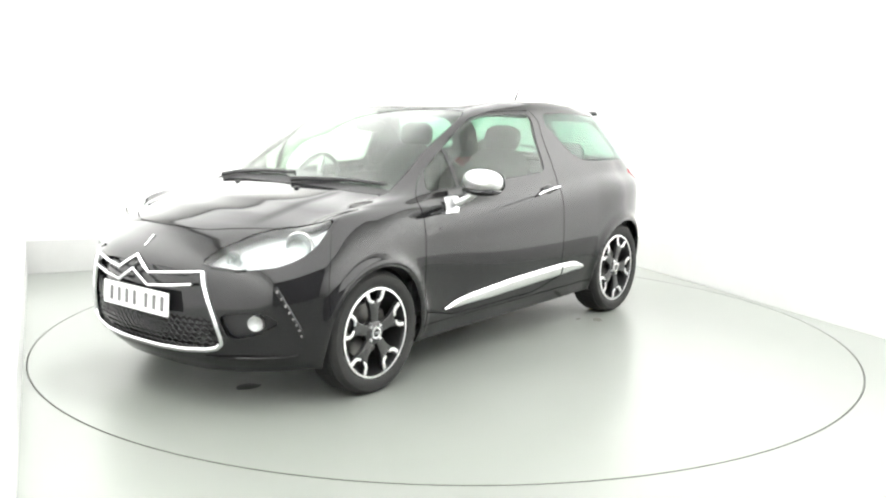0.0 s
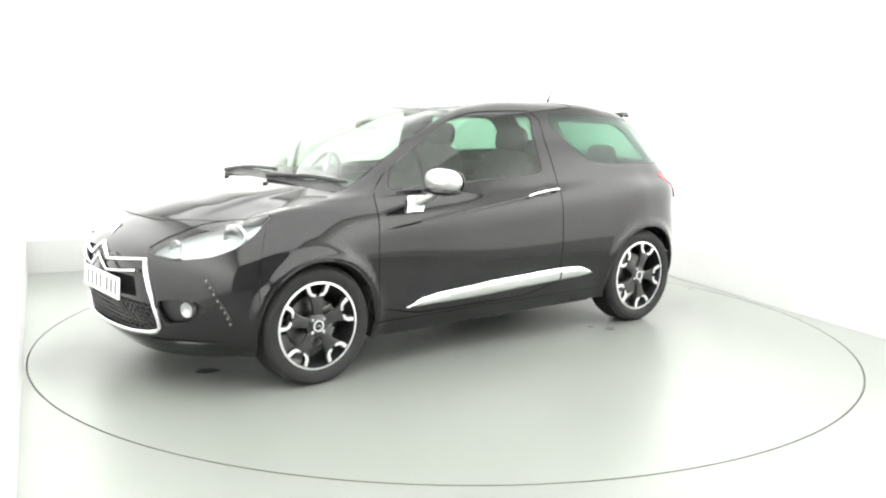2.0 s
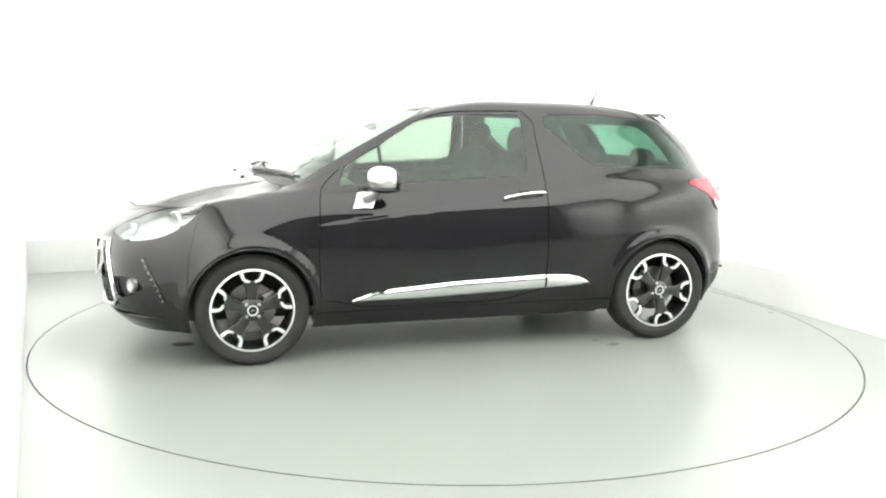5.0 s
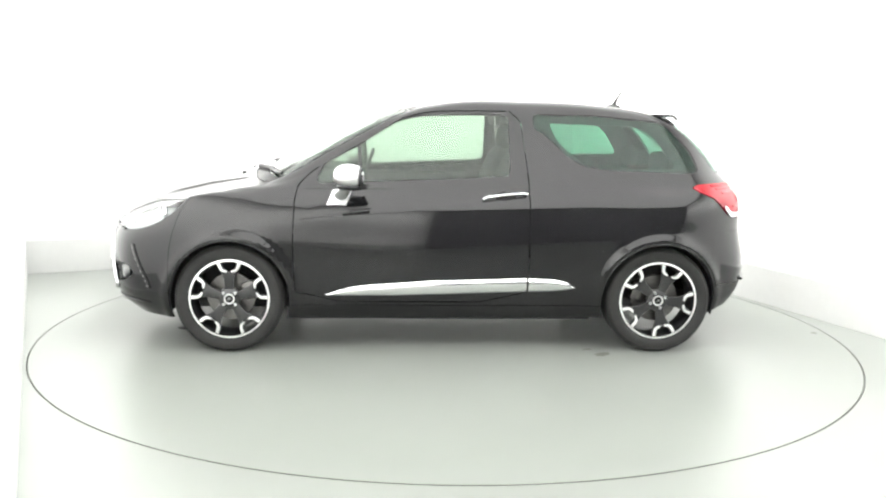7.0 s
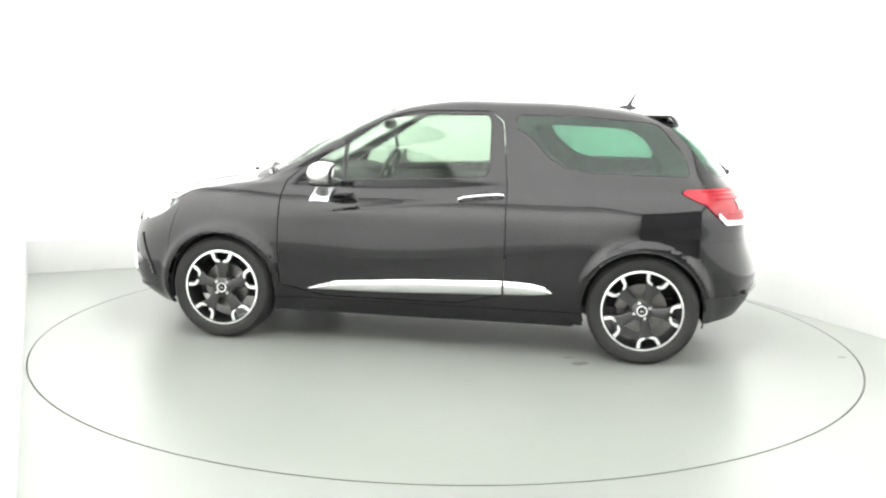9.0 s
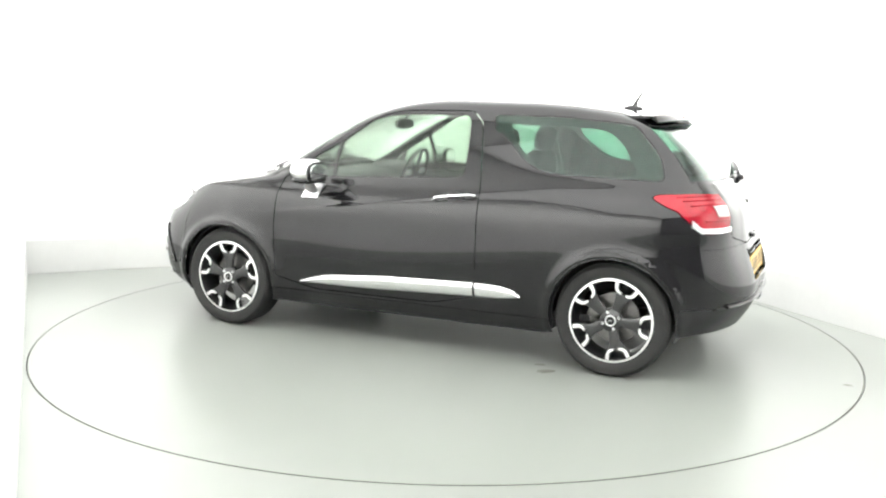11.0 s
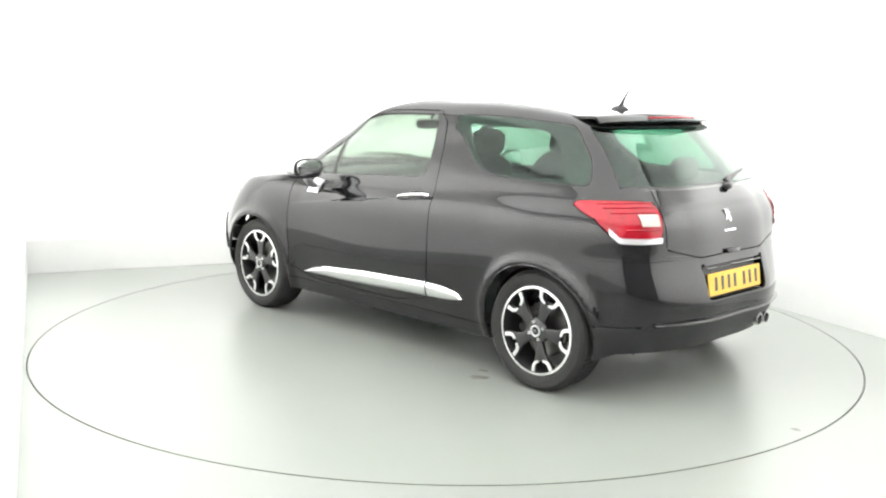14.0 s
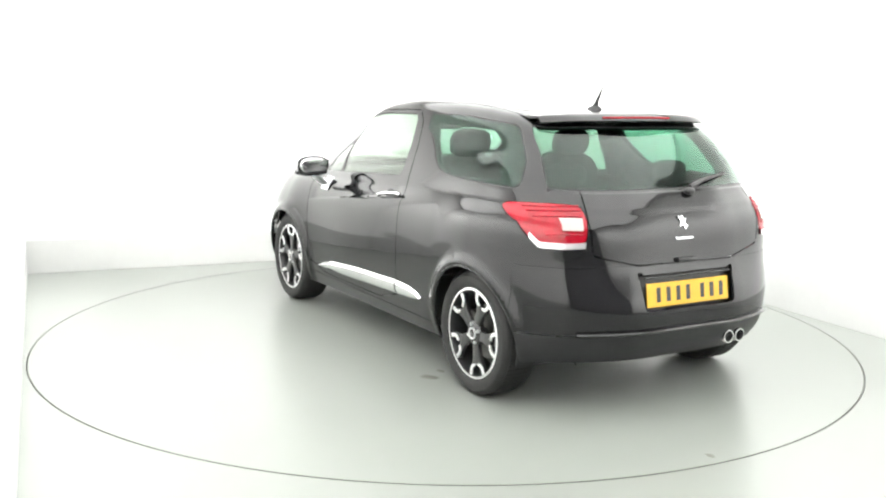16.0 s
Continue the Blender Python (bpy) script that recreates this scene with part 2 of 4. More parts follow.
column(-1.23, 0.79, 0.2, -1.23, 0.815, 0.3, -1.23, 0.84, 0.5, -1.23, 0.845, 0.66, -1.2, 0.785, 0.865, -1.08, 0.745, 0.92, -0.93, 0.705, 0.96, -0.52, 0.63, 1.165, -0.15, 0.568, 1.392, 0.2, 0, 1.426)
column(-0.85, 0.77, 0.19, -0.85, 0.795, 0.27, -0.85, 0.815, 0.45, -0.85, 0.823, 0.66, -0.83, 0.786, 0.87, -0.8, 0.753, 0.925, -0.76, 0.725, 0.955, -0.42, 0.66, 1.155, -0.09, 0.575, 1.401, 0.25, 0, 1.428)
column(-0.2, 0.76, 0.19, -0.2, 0.795, 0.27, -0.2, 0.828, 0.42, -0.2, 0.833, 0.66, -0.2, 0.801, 0.87, -0.2, 0.773, 0.93, -0.2, 0.752, 0.97, -0.05, 0.685, 1.17, 0.06, 0.58, 1.413, 0.35, 0, 1.430)
column(0.45, 0.76, 0.19, 0.45, 0.795, 0.27, 0.45, 0.828, 0.42, 0.45, 0.838, 0.66, 0.45, 0.811, 0.88, 0.45, 0.783, 0.95, 0.45, 0.76, 1, 0.44, 0.69, 1.18, 0.43, 0.584, 1.419, 0.5, 0, 1.430)
column(0.86, 0.77, 0.2, 0.86, 0.8, 0.28, 0.86, 0.835, 0.45, 0.86, 0.848, 0.68, 0.86, 0.816, 0.9, 0.86, 0.783, 0.98, 0.86, 0.76, 1.03, 0.83, 0.69, 1.19, 0.78, 0.58, 1.411, 0.7, 0, 1.424)
column(1.24, 0.79, 0.22, 1.24, 0.81, 0.3, 1.24, 0.85, 0.5, 1.24, 0.857, 0.69, 1.24, 0.83, 0.9, 1.23, 0.79, 0.98, 1.22, 0.755, 1.03, 1.13, 0.68, 1.19, 1.02, 0.572, 1.392, 0.9, 0, 1.413)
column(1.53, 0.765, 0.24, 1.54, 0.78, 0.31, 1.555, 0.79, 0.48, 1.55, 0.79, 0.7, 1.54, 0.775, 0.9, 1.5, 0.745, 0.98, 1.46, 0.72, 1.03, 1.34, 0.655, 1.19, 1.19, 0.555, 1.368, 1.1, 0, 1.398)
column(1.67, 0.65, 0.25, 1.71, 0.665, 0.32, 1.735, 0.675, 0.48, 1.72, 0.665, 0.7, 1.71, 0.64, 0.91, 1.67, 0.625, 0.985, 1.61, 0.61, 1.035, 1.49, 0.575, 1.19, 1.33, 0.52, 1.332, 1.2, 0, 1.388)
column(1.79, 0.36, 0.25, 1.84, 0.37, 0.33, 1.875, 0.37, 0.46, 1.82, 0.36, 0.7, 1.785, 0.35, 0.9, 1.74, 0.345, 0.98, 1.69, 0.34, 1.03, 1.56, 0.325, 1.18, 1.39, 0.3, 1.332, 1.26, 0, 1.380)
column(1.81, 0, 0.25, 1.86, 0, 0.33, 1.89, 0, 0.46, 1.83, 0, 0.7, 1.79, 0, 0.9, 1.75, 0, 0.98, 1.7, 0, 1.03, 1.57, 0, 1.18, 1.4, 0, 1.334, 1.3, 0, 1.377)
K = np.array(COLS, float)
K[5:11, 5, 1] = K[5:11, 6, 1] + .017
K[11:, 5, 0] = K[11:, 6, 0] + .042
crown = K[:, 8] + (K[:, 9] - K[:, 8]) * np.array([.42, .38, .86])
K = np.insert(K, 9, crown, 1)
NC, NR = K.shape[:2]
top = K[:, -1] * 2 - K[:, -2]
wgt = np.clip(K[:, -2, 1] / 0.6, 0, 1)
top[:, 2] = K[:, -2, 2] * wgt + K[:, -1, 2] * (1 - wgt)
K = np.concatenate([K[:, :1] * 2 - K[:, 1:2], K, top[:, None]], 1)


def hermite(P, k, t):
    """P: (N, 4, 3) neighbours of the span, t: (N,). Chord-length tangents."""
    d = np.linalg.norm(P[:, 1:] - P[:, :-1], axis=2) + 1e-6
    t = t[:, None]

    def tangent(a, b, c, da, db):
        return ((b - a) / da[:, None] * db[:, None] + (c - b) / db[:, None] * da[:, None]) / (da + db)[:, None]
    m1 = tangent(P[:, 0], P[:, 1], P[:, 2], d[:, 0], d[:, 1]) * d[:, 1:2]
    m2 = tangent(P[:, 1], P[:, 2], P[:, 3], d[:, 1], d[:, 2]) * d[:, 1:2]
    return (2 * t**3 - 3 * t**2 + 1) * P[:, 1] + (t**3 - 2 * t**2 + t) * m1 + (-2 * t**3 + 3 * t**2) * P[:, 2] + (t**3 - t**2) * m2


def door_line(x, z):
    """The fold that rises along the door towards its handle."""
    return z - .775 - .118 * (x + .72)


def bonnet_line(x, y):
    """The two folds along the bonnet, wider apart towards the windscreen."""
    return y - .445 - .03 * (x + 1.45)


def surf(s, r):
    """Places on the car's outer surface, y positive."""
    s, r = np.asarray(s, float), np.asarray(r, float)
    r = np.where(r > 8, 8 + (r - 8) * 2, r)
    sc = np.clip(s, -0.999, NC - 0.001)
    si = np.clip(np.floor(sc).astype(int), 0, NC - 2)
    ri = np.clip(np.floor(r).astype(int), 0, NR - 2)
    span = []
    for o in (-1, 0, 1, 2):
        c = si + o
        sign = np.where((c < 0) | (c > NC - 1), -1.0, 1.0)
        c = np.where(c < 0, -c, np.where(c > NC - 1, 2 * (NC - 1) - c, c))
        P = np.stack([K[c, ri + j] for j in range(4)], 1)
        q = hermite(P, None, r - ri)
        q[:, 1] *= sign
        span.append(q)
    p = hermite(np.stack(span, 1), None, sc - si)
    flare = 0
    for cx in (-1.23, 1.23):
        flare = flare + .019 * np.exp(-((np.hypot(p[:, 0] - cx, p[:, 2] - .305) - .355) / .032) ** 2)
    crease = -.007 / (1 + np.exp(-np.clip(door_line(p[:, 0], p[:, 2]) / .0028, -30, 30))) * np.exp(-np.clip((np.abs(p[:, 0] + .20) - .58) / .08, 0, 9))
    ridge = .009 / (1 + np.exp(np.clip(bonnet_line(p[:, 0], np.abs(p[:, 1])) / .008, -30, 30)))
    fade = np.clip((p[:, 0] + 1.80) / .18, 0, 1) * np.clip((r - 4.35) / .3, 0, 1) * np.clip((6.0 - r) / .25, 0, 1)
    p[:, 2] += ridge * fade
    p[:, 1] += np.where((p[:, 1] > .6) & (r < 5.2), flare * (p[:, 2] > .12) + crease * (r > 2), 0)
    return p


def surf_normal(s, r):
    s, r = np.asarray(s, float), np.clip(np.asarray(r, float), 0.0, 8.7)
    e = 0.01
    a = surf(np.minimum(s + e, NC - 1), r) - surf(np.maximum(s - e, 0), r)
    b = surf(s, np.minimum(r + e, 9)) - surf(s, np.maximum(r - e, 0))
    n = np.cross(a, b)
    n /= np.linalg.norm(n, axis=1)[:, None] + 1e-12
    p = surf(s, r)
    inward = (n * (p - np.array([0.0, 0, 0.6]))).sum(1) < 0
    n[inward] *= -1
    edge = (s < 1e-6) | (s > NC - 1 - 1e-6)
    n[edge, 1] = 0
    return n / (np.linalg.norm(n, axis=1)[:, None] + 1e-12)


class Skin:
    """A grid on the surface that is cut along curves and sorted into panels."""

    def __init__(self):
        cs = np.concatenate([np.linspace(i, i + 1, 13)[:-1] for i in range(NC - 1)] + [[NC - 1]])
        rs = np.concatenate([np.linspace(i, i + 1, 13 if 2 < i < 5 else 9)[:-1] for i in range(9)] + [[9]])
        self.sr = [(a, b) for a in cs for b in rs]
        m = len(rs)
        self.polys = [(i * m + j, (i + 1) * m + j, (i + 1) * m + j + 1, i * m + j + 1) for i in range(len(cs) - 1) for j in range(m - 1)]

    def values(self, f):
        a = np.array(self.sr)
        p = surf(a[:, 0], a[:, 1])
        return f(p[:, 0], p[:, 1], p[:, 2], a[:, 0], a[:, 1])

    def cut(self, f, level):
        v = self.values(f) - level
        v[np.abs(v) < 1e-7] = 1e-7
        made, out = {}, []

        def between(i, j):
            key = (min(i, j), max(i, j))
            if key not in made:
                t = v[i] / (v[i] - v[j])
                a, b = self.sr[i], self.sr[j]
                made[key] = len(self.sr)
                self.sr.append((a[0] + (b[0] - a[0]) * t, a[1] + (b[1] - a[1]) * t))
            return made[key]
        for poly in self.polys:
            sg = [v[i] > 0 for i in poly]
            if all(sg) or not any(sg):
                out.append(poly)
                continue
            A, B = [], []
            n = len(poly)
            for k in range(n):
                i, j = poly[k], poly[(k + 1) % n]
                (A if v[i] > 0 else B).append(i)
                if (v[i] > 0) != (v[j] > 0):
                    w = between(i, j)
                    A.append(w)
                    B.append(w)
            out += [tuple(A), tuple(B)]
        self.polys = out

    def seam(self, f, gap):
        self.cut(f, -gap)
        self.cut(f, gap)

    def sort(self, rule):
        a = np.array(self.sr)
        c = np.array([a[list(p)].mean(0) for p in self.polys])
        q = surf(c[:, 0], c[:, 1])
        names = rule(q[:, 0], q[:, 1], q[:, 2], c[:, 0], c[:, 1])
        self.groups = {}
        for poly, nm in zip(self.polys, names):
            if nm:
                self.groups.setdefault(nm, []).append(poly)


def inside(poly):
    """Signed distance to a polygon, negative inside."""
    P = np.array(poly, float)
    Q = np.roll(P, -1, 0)

    def f(u, v):
        X = np.stack([u, v], 1)
        best = np.full(len(X), 1e9)
        odd = np.zeros(len(X), bool)
        for a, b in zip(P, Q):
            e = b - a
            t = np.clip(((X - a) @ e) / (e @ e), 0, 1)
            best = np.minimum(best, np.linalg.norm(X - a - t[:, None] * e, axis=1))
            cond = (a[1] > X[:, 1]) != (b[1] > X[:, 1])
            xx = a[0] + (X[:, 1] - a[1]) / (e[1] if abs(e[1]) > 1e-12 else 1e-12) * e[0]
            odd ^= cond & (X[:, 0] < xx)
        return np.where(odd, -best, best)
    return f


def rounded(poly, times=2, most=9.0):
    """Corner cutting, so that outlines have no sharp corners; most: the longest cut in metres."""
    for _ in range(times):
        out = []
        for i, a in enumerate(poly):
            b = poly[(i + 1) % len(poly)]
            k = min(.2, most / math.dist(a, b))
            out += [tuple(p * (1 - k) + q * k for p, q in zip(a, b)), tuple(p * k + q * (1 - k) for p, q in zip(a, b))]
        poly = out
        most *= .4
    return poly


SX, RX = 0.30, 0.12      # metres for one step of s and r in outlines drawn on the surface
door_win = inside(rounded([(-.755, .958), (-.705, 1.065), (-.60, 1.165), (-.49, 1.228), (-.31, 1.316), (-.145, 1.350), (.10, 1.357), (.345, 1.357), (.356, 1.012)], 2, .028))
quart_win = inside(rounded([(.485, 1.360), (.495, 1.275), (.54, 1.262), (.61, 1.20), (.68, 1.13), (.77, 1.075), (.90, 1.054), (1.46, 1.042), (1.42, 1.16), (1.27, 1.325), (.85, 1.360)], 2, .02))
quart_see = inside(rounded([(.585, 1.318), (1.10, 1.304), (1.20, 1.25), (1.33, 1.068), (.86, 1.064), (.78, 1.085), (.625, 1.215)], 2, .03))
door_out = inside(rounded([(-.86, .29), (-.875, .60), (-.86, .93), (-.80, 1.0), (-.56, 1.18), (-.33, 1.31), (-.12, 1.368), (.10, 1.376), (.41, 1.378), (.445, 1.10), (.462, .95), (.465, .60), (.455, .295)], 1))
head_out = inside(rounded([(0.98 * SX, 3.18 * RX), (1.14 * SX, 3.67 * RX), (1.32 * SX, 4.05 * RX), (1.67 * SX, 4.38 * RX), (2.13 * SX, 4.46 * RX), (3 * SX, 4.17 * RX), (2.9 * SX, 3.68 * RX), (2.56 * SX, 3.43 * RX), (2.09 * SX, 3.23 * RX), (1.58 * SX, 3.05 * RX), (1.16 * SX, 3.08 * RX)], 1))
tail_out = inside(rounded([(9.58 * SX, 4.78 * RX), (9.75 * SX, 5.04 * RX), (10.56 * SX, 5.05 * RX), (11.31 * SX, 4.94 * RX), (11.37 * SX, 4.25 * RX), (11.36 * SX, 3.44 * RX), (11.03 * SX, 3.4 * RX), (10.53 * SX, 3.42 * RX), (10.14 * SX, 3.78 * RX), (9.83 * SX, 4.23 * RX)], 1))
grille_out = inside(rounded([(-.2, .285), (.30, .29), (.475, .315), (.50, .36), (.405, .66), (-.2, .665)], 2))
fog_out = inside(rounded([(.488, .465), (.62, .486), (.695, .476), (.715, .43), (.66, .385), (.60, .372), (.535, .352)], 2, .02))
plate_out = inside([(-.30, .495), (.285, .495), (.30, .66), (-.30, .66)])


def arch(cx):
    return lambda x, y, z, s, r: np.where((r < 3.95) & (y > .5), np.hypot(x - cx, z - .305) - .337, 1.0)


SEAMS = {
    "arch_front": arch(-1.23),
    "arch_rear": arch(1.23),
    "screen": lambda x, y, z, s, r: np.maximum.reduce([(s - 2.74) * .1, (6.1 - r) * .3, (r - 7.95) * .3]),
    "rear_glass": lambda x, y, z, s, r: np.maximum.reduce([(10.78 - s) * .2, (6.06 - r) * .15, (r - 7.9) * .15]),
    "door_win": lambda x, y, z, s, r: np.where((s > 3.9) & (r > 5), door_win(x, z), 1.0),
    "quart_win": lambda x, y, z, s, r: np.where((s > 6.5) & (s < 11) & (r > 5), quart_win(x, z), 1.0),
    "quart_see": lambda x, y, z, s, r: np.where((s > 6.5) & (s < 11) & (r > 5), quart_see(x, z), 1.0),
    "divider": lambda x, y, z, s, r: np.where((s > 3.9) & (s < 8) & (r > 5), x + .500 + .03 * (z - 1.0), 1.0),
    "door": lambda x, y, z, s, r: np.where((s > 3.9) & (s < 8.5), door_out(x, z), 1.0),
    "head": lambda x, y, z, s, r: head_out(s * SX, r * RX),
    "tail": lambda x, y, z, s, r: tail_out(s * SX, r * RX),
    "bonnet": lambda x, y, z, s, r: np.maximum.reduce([(s - 2.55) * .25, (4.15 + .22 * np.maximum(0, s - .7) - r) * .34, (r - 5.93) * .35]),
    "hatch": lambda x, y, z, s, r: np.maximum.reduce([(11.39 + .12 * np.clip(4 - r, 0, 1) - s) * .25, (3.02 + .35 * np.clip((12.2 - s), 0, 1) - r) * .2, (r - 8.05) * .15]),
    "front_bumper": lambda x, y, z, s, r: np.maximum.reduce([(s - 3.05) * .2, (r - 4.15 - .22 * np.maximum(0, s - .7)) * .34]),
    "rear_bumper": lambda x, y, z, s, r: np.maximum.reduce([(9.95 - s) * .3, (r - 3.02) * .2]),
    "sill": lambda x, y, z, s, r: np.where((s > 4.2) & (s < 9), z - .272, 1.0),
    "roof": lambda x, y, z, s, r: (8.07 - r) * .3,
    "grille": lambda x, y, z, s, r: np.where(x < -1.7, grille_out(y, z), 1.0),
    "fog": lambda x, y, z, s, r: np.where((x < -1.6), fog_out(y, z), 1.0),
    "plate": lambda x, y, z, s, r: np.where(x > 1.7, plate_out(y, z), 1.0),
    "lower_rear": lambda x, y, z, s, r: np.where(x > 1.55, z - .40 + .02 * np.clip(y - .3, 0, 1), 1.0),
}
GAPS = {"front_bumper": .0008, "quart_see": 0, "divider": .010, "rear_bumper": .0006, "arch_front": 0, "arch_rear": 0, "grille": 0, "fog": 0, "plate": 0, "lower_rear": .003, "screen": .004, "rear_glass": .003, "sill": .002, "roof": .002, "head": .003, "tail": .003}
skin = Skin()
for key, f in SEAMS.items():
    g = GAPS.get(key, .0028)
    if g:
        skin.seam(f, g)
    else:
        skin.cut(f, 0.0)
for level in (-.007, -.003, .003, .007):
    skin.cut(lambda x, y, z, s, r: np.where((s > 3.9) & (s < 8.6) & (r > 2) & (r < 5.5), door_line(x, z), 1.0), level)
for level in (-.02, -.008, .0, .008, .02):
    skin.cut(lambda x, y, z, s, r: np.where((s < 3.2) & (r > 4) & (r < 6.1), bonnet_line(x, y), 1.0), level)


def rule(x, y, z, s, r):
    v = {k: f(x, y, z, s, r) for k, f in SEAMS.items()}
    out = []
    for i in range(len(x)):
        w = {k: v[k][i] for k in v}

        def gap(k):
            return abs(w[k]) < GAPS.get(k, .0028)
        if w["arch_front"] < 0 or w["arch_rear"] < 0:
            out.append("")
        elif gap("screen") or gap("door_win") or gap("quart_win") or gap("rear_glass") or gap("head") or gap("tail"):
            out.append("rubber_seal" if not (gap("head") or gap("tail")) else "")
        elif w["screen"] < 0:
            out.append("windscreen")
        elif w["rear_glass"] < 0:
            out.append("rear_window")
        elif w["door_win"] < 0:
            out.append("quarter_light" if w["divider"] < -.010 else "door_window" if w["divider"] > .010 else "divider")
        elif w["quart_win"] < 0:
            out.append("quarter_window" if w["quart_see"] < 0 else "quarter_edge")
        elif w["head"] < 0:
            out.append("headlight")
        elif w["tail"] < 0:
            out.append("taillight")
        elif w["grille"] < 0:
            out.append("grille")
        elif w["fog"] < 0:
            out.append("fog_recess")
        elif w["plate"] < 0:
            out.append("plate_recess")
        elif gap("roof") and not 3.9 < s[i] < 7.6:
            out.append("")
        elif w["roof"] < 0:
            out.append("roof")
        elif gap("door"):
            out.append("")
        elif w["door"] < 0:
            out.append("door")
        elif gap("bonnet") and s[i] < 4:
            out.append("")
        elif w["bonnet"] < 0:
            out.append("bonnet")
        elif gap("hatch"):
            out.append("")
        elif w["hatch"] < 0:
            out.append("tailgate")
        elif gap("front_bumper"):
            out.append("")
        elif w["front_bumper"] < 0:
            out.append("front_bumper")
        elif w["lower_rear"] < 0 and s[i] > 9.9:
            out.append("" if gap("lower_rear") else "diffuser")
        elif gap("rear_bumper"):
            out.append("")
        elif w["rear_bumper"] < 0:
            out.append("rear_bumper")
        elif gap("sill"):
            out.append("")
        elif w["sill"] < 0:
            out.append("sill")
        elif s[i] < 5.3 and r[i] < 5.93:
            out.append("fender")
        elif s[i] < 5.6:
            out.append("cowl" if s[i] < 2.79 and r[i] < 7 else "pillar")
        else:
            out.append("rear_quarter")
    return out


skin.sort(rule)


def panel(name, group, mat, parent, label="", side=0, thick=0.014, lift=0.0, polys=None):
    """A panel of the skin with thickness. side: -1 near, 1 far, 0 both halves in one mesh."""
    polys = skin.groups[group] if polys is None else polys
    ids = sorted({i for p in polys for i in p})
    at = {k: n for n, k in enumerate(ids)}
    sr = np.array([skin.sr[i] for i in ids])
    P, N = surf(sr[:, 0], sr[:, 1]), surf_normal(sr[:, 0], sr[:, 1])
    P = P + N * lift
    edges, owner = {}, {}
    for p in polys:
        for a, b in zip(p, p[1:] + p[:1]):
            edges[(a, b)] = 1
            owner[(a, b)] = p
    rim = [(a, b) for a, b in edges if (b, a) not in edges]
    inner = P - N * thick
    verts, faces, loops, n = [], [], [], len(ids)
    where = {}

    def vid(k, deep, sg):
        p = inner[k] if deep else P[k]
        key = (k, deep, 0 if abs(p[1]) < 1e-5 else sg)
        if key not in where:
            where[key] = len(verts)
            verts.append((p[0], p[1] * sg, p[2]))
        return where[key]
    for sg in ((-1, 1) if side == 0 else (side,)):
        fl = np.array([1, sg, 1.0])

        def face(keys, nrm):
            f = [vid(k, d, sg) for k, d in keys]
            a, b, c = (np.array(verts[i]) for i in (f[0], f[1], f[-1]))
            if np.cross(b - a, c - a) @ (sum(nrm) * fl) < 0:
                f, nrm = f[::-1], nrm[::-1]
            faces.append(f)
            loops.extend(tuple(v * fl) for v in nrm)
        for p in polys:
            k = [at[i] for i in p]
            face([(i, 0) for i in k], [N[i] for i in k])
            face([(i, 1) for i in k], [-N[i] for i in k])
        for i, j in rim:
            i, j = at[i], at[j]
            if side == 0 and abs(P[i, 1]) < 1e-5 and abs(P[j, 1]) < 1e-5:
                continue
            nn = np.cross(P[j] - P[i], N[i])
            nn = nn / (np.linalg.norm(nn) + 1e-12)
            mid = P[[at[q] for q in owner[(ids[i], ids[j])]]].mean(0)
            if nn @ (mid - P[i]) > 0:
                nn = -nn
            face([(i, 0), (j, 0), (j, 1), (i, 1)], [nn] * 4)
    me_ob = mesh_object(name, verts, faces, mat, parent, label)
    if len(me_ob.data.loops) == len(loops):
        me_ob.data.normals_split_custom_set(loops)
    return me_ob


def on(s, r, lift=0.0, sg=-1):
    """A place on the surface."""
    a, b = np.array([s], float), np.array([r], float)
    p = surf(a, b)[0] + surf_normal(a, b)[0] * lift
    return Vector((p[0], p[1] * sg, p[2]))


def pieces(polys):
    """Sorts polygons into connected pieces, the largest first."""
    left, out = list(polys), []
    while left:
        seen, group, rest = set(left[0]), [], left
        while True:
            got = [q for q in rest if seen.intersection(q)]
            if not got:
                break
            group += got
            rest = [q for q in rest if not seen.intersection(q)]
            seen.update(i for q in got for i in q)
        out.append(group)
        left = rest
    return sorted(out, key=len, reverse=True)


car = new("hatchback_car")
tagged(car, "small glossy black three-door hatchback car on the turntable", "car")

panel("bonnet", "bonnet", PAINT, car)
panel("front_bumper", "front_bumper", PAINT, car)
panel("rear_bumper", "rear_bumper", PAINT, car)
panel("diffuser", "diffuser", PLASTIC, car, "matt black lower rear valance", thick=.03)
panel("roof", "roof", PAINT, car)
tailgate = panel("tailgate", "tailgate", PAINT, car)
panel("cowl", "cowl", PLASTIC, car, "black plastic cowl below the windscreen")
panel("windscreen", "windscreen", SCREEN, car, "pale green tinted windscreen", thick=.005).visible_shadow = False
panel("rear_window", "rear_window", REARGLASS, tailgate, "dark green tinted rear window", thick=.004).visible_shadow = False
panel("grille_backing", "grille", GLOSS, car, "gloss black grille surround", thick=.01, lift=-.03)
panel("plate_recess", "plate_recess", PLASTIC, car, "recess for the rear number plate", thick=.01, lift=-.045)
DOORS = {}
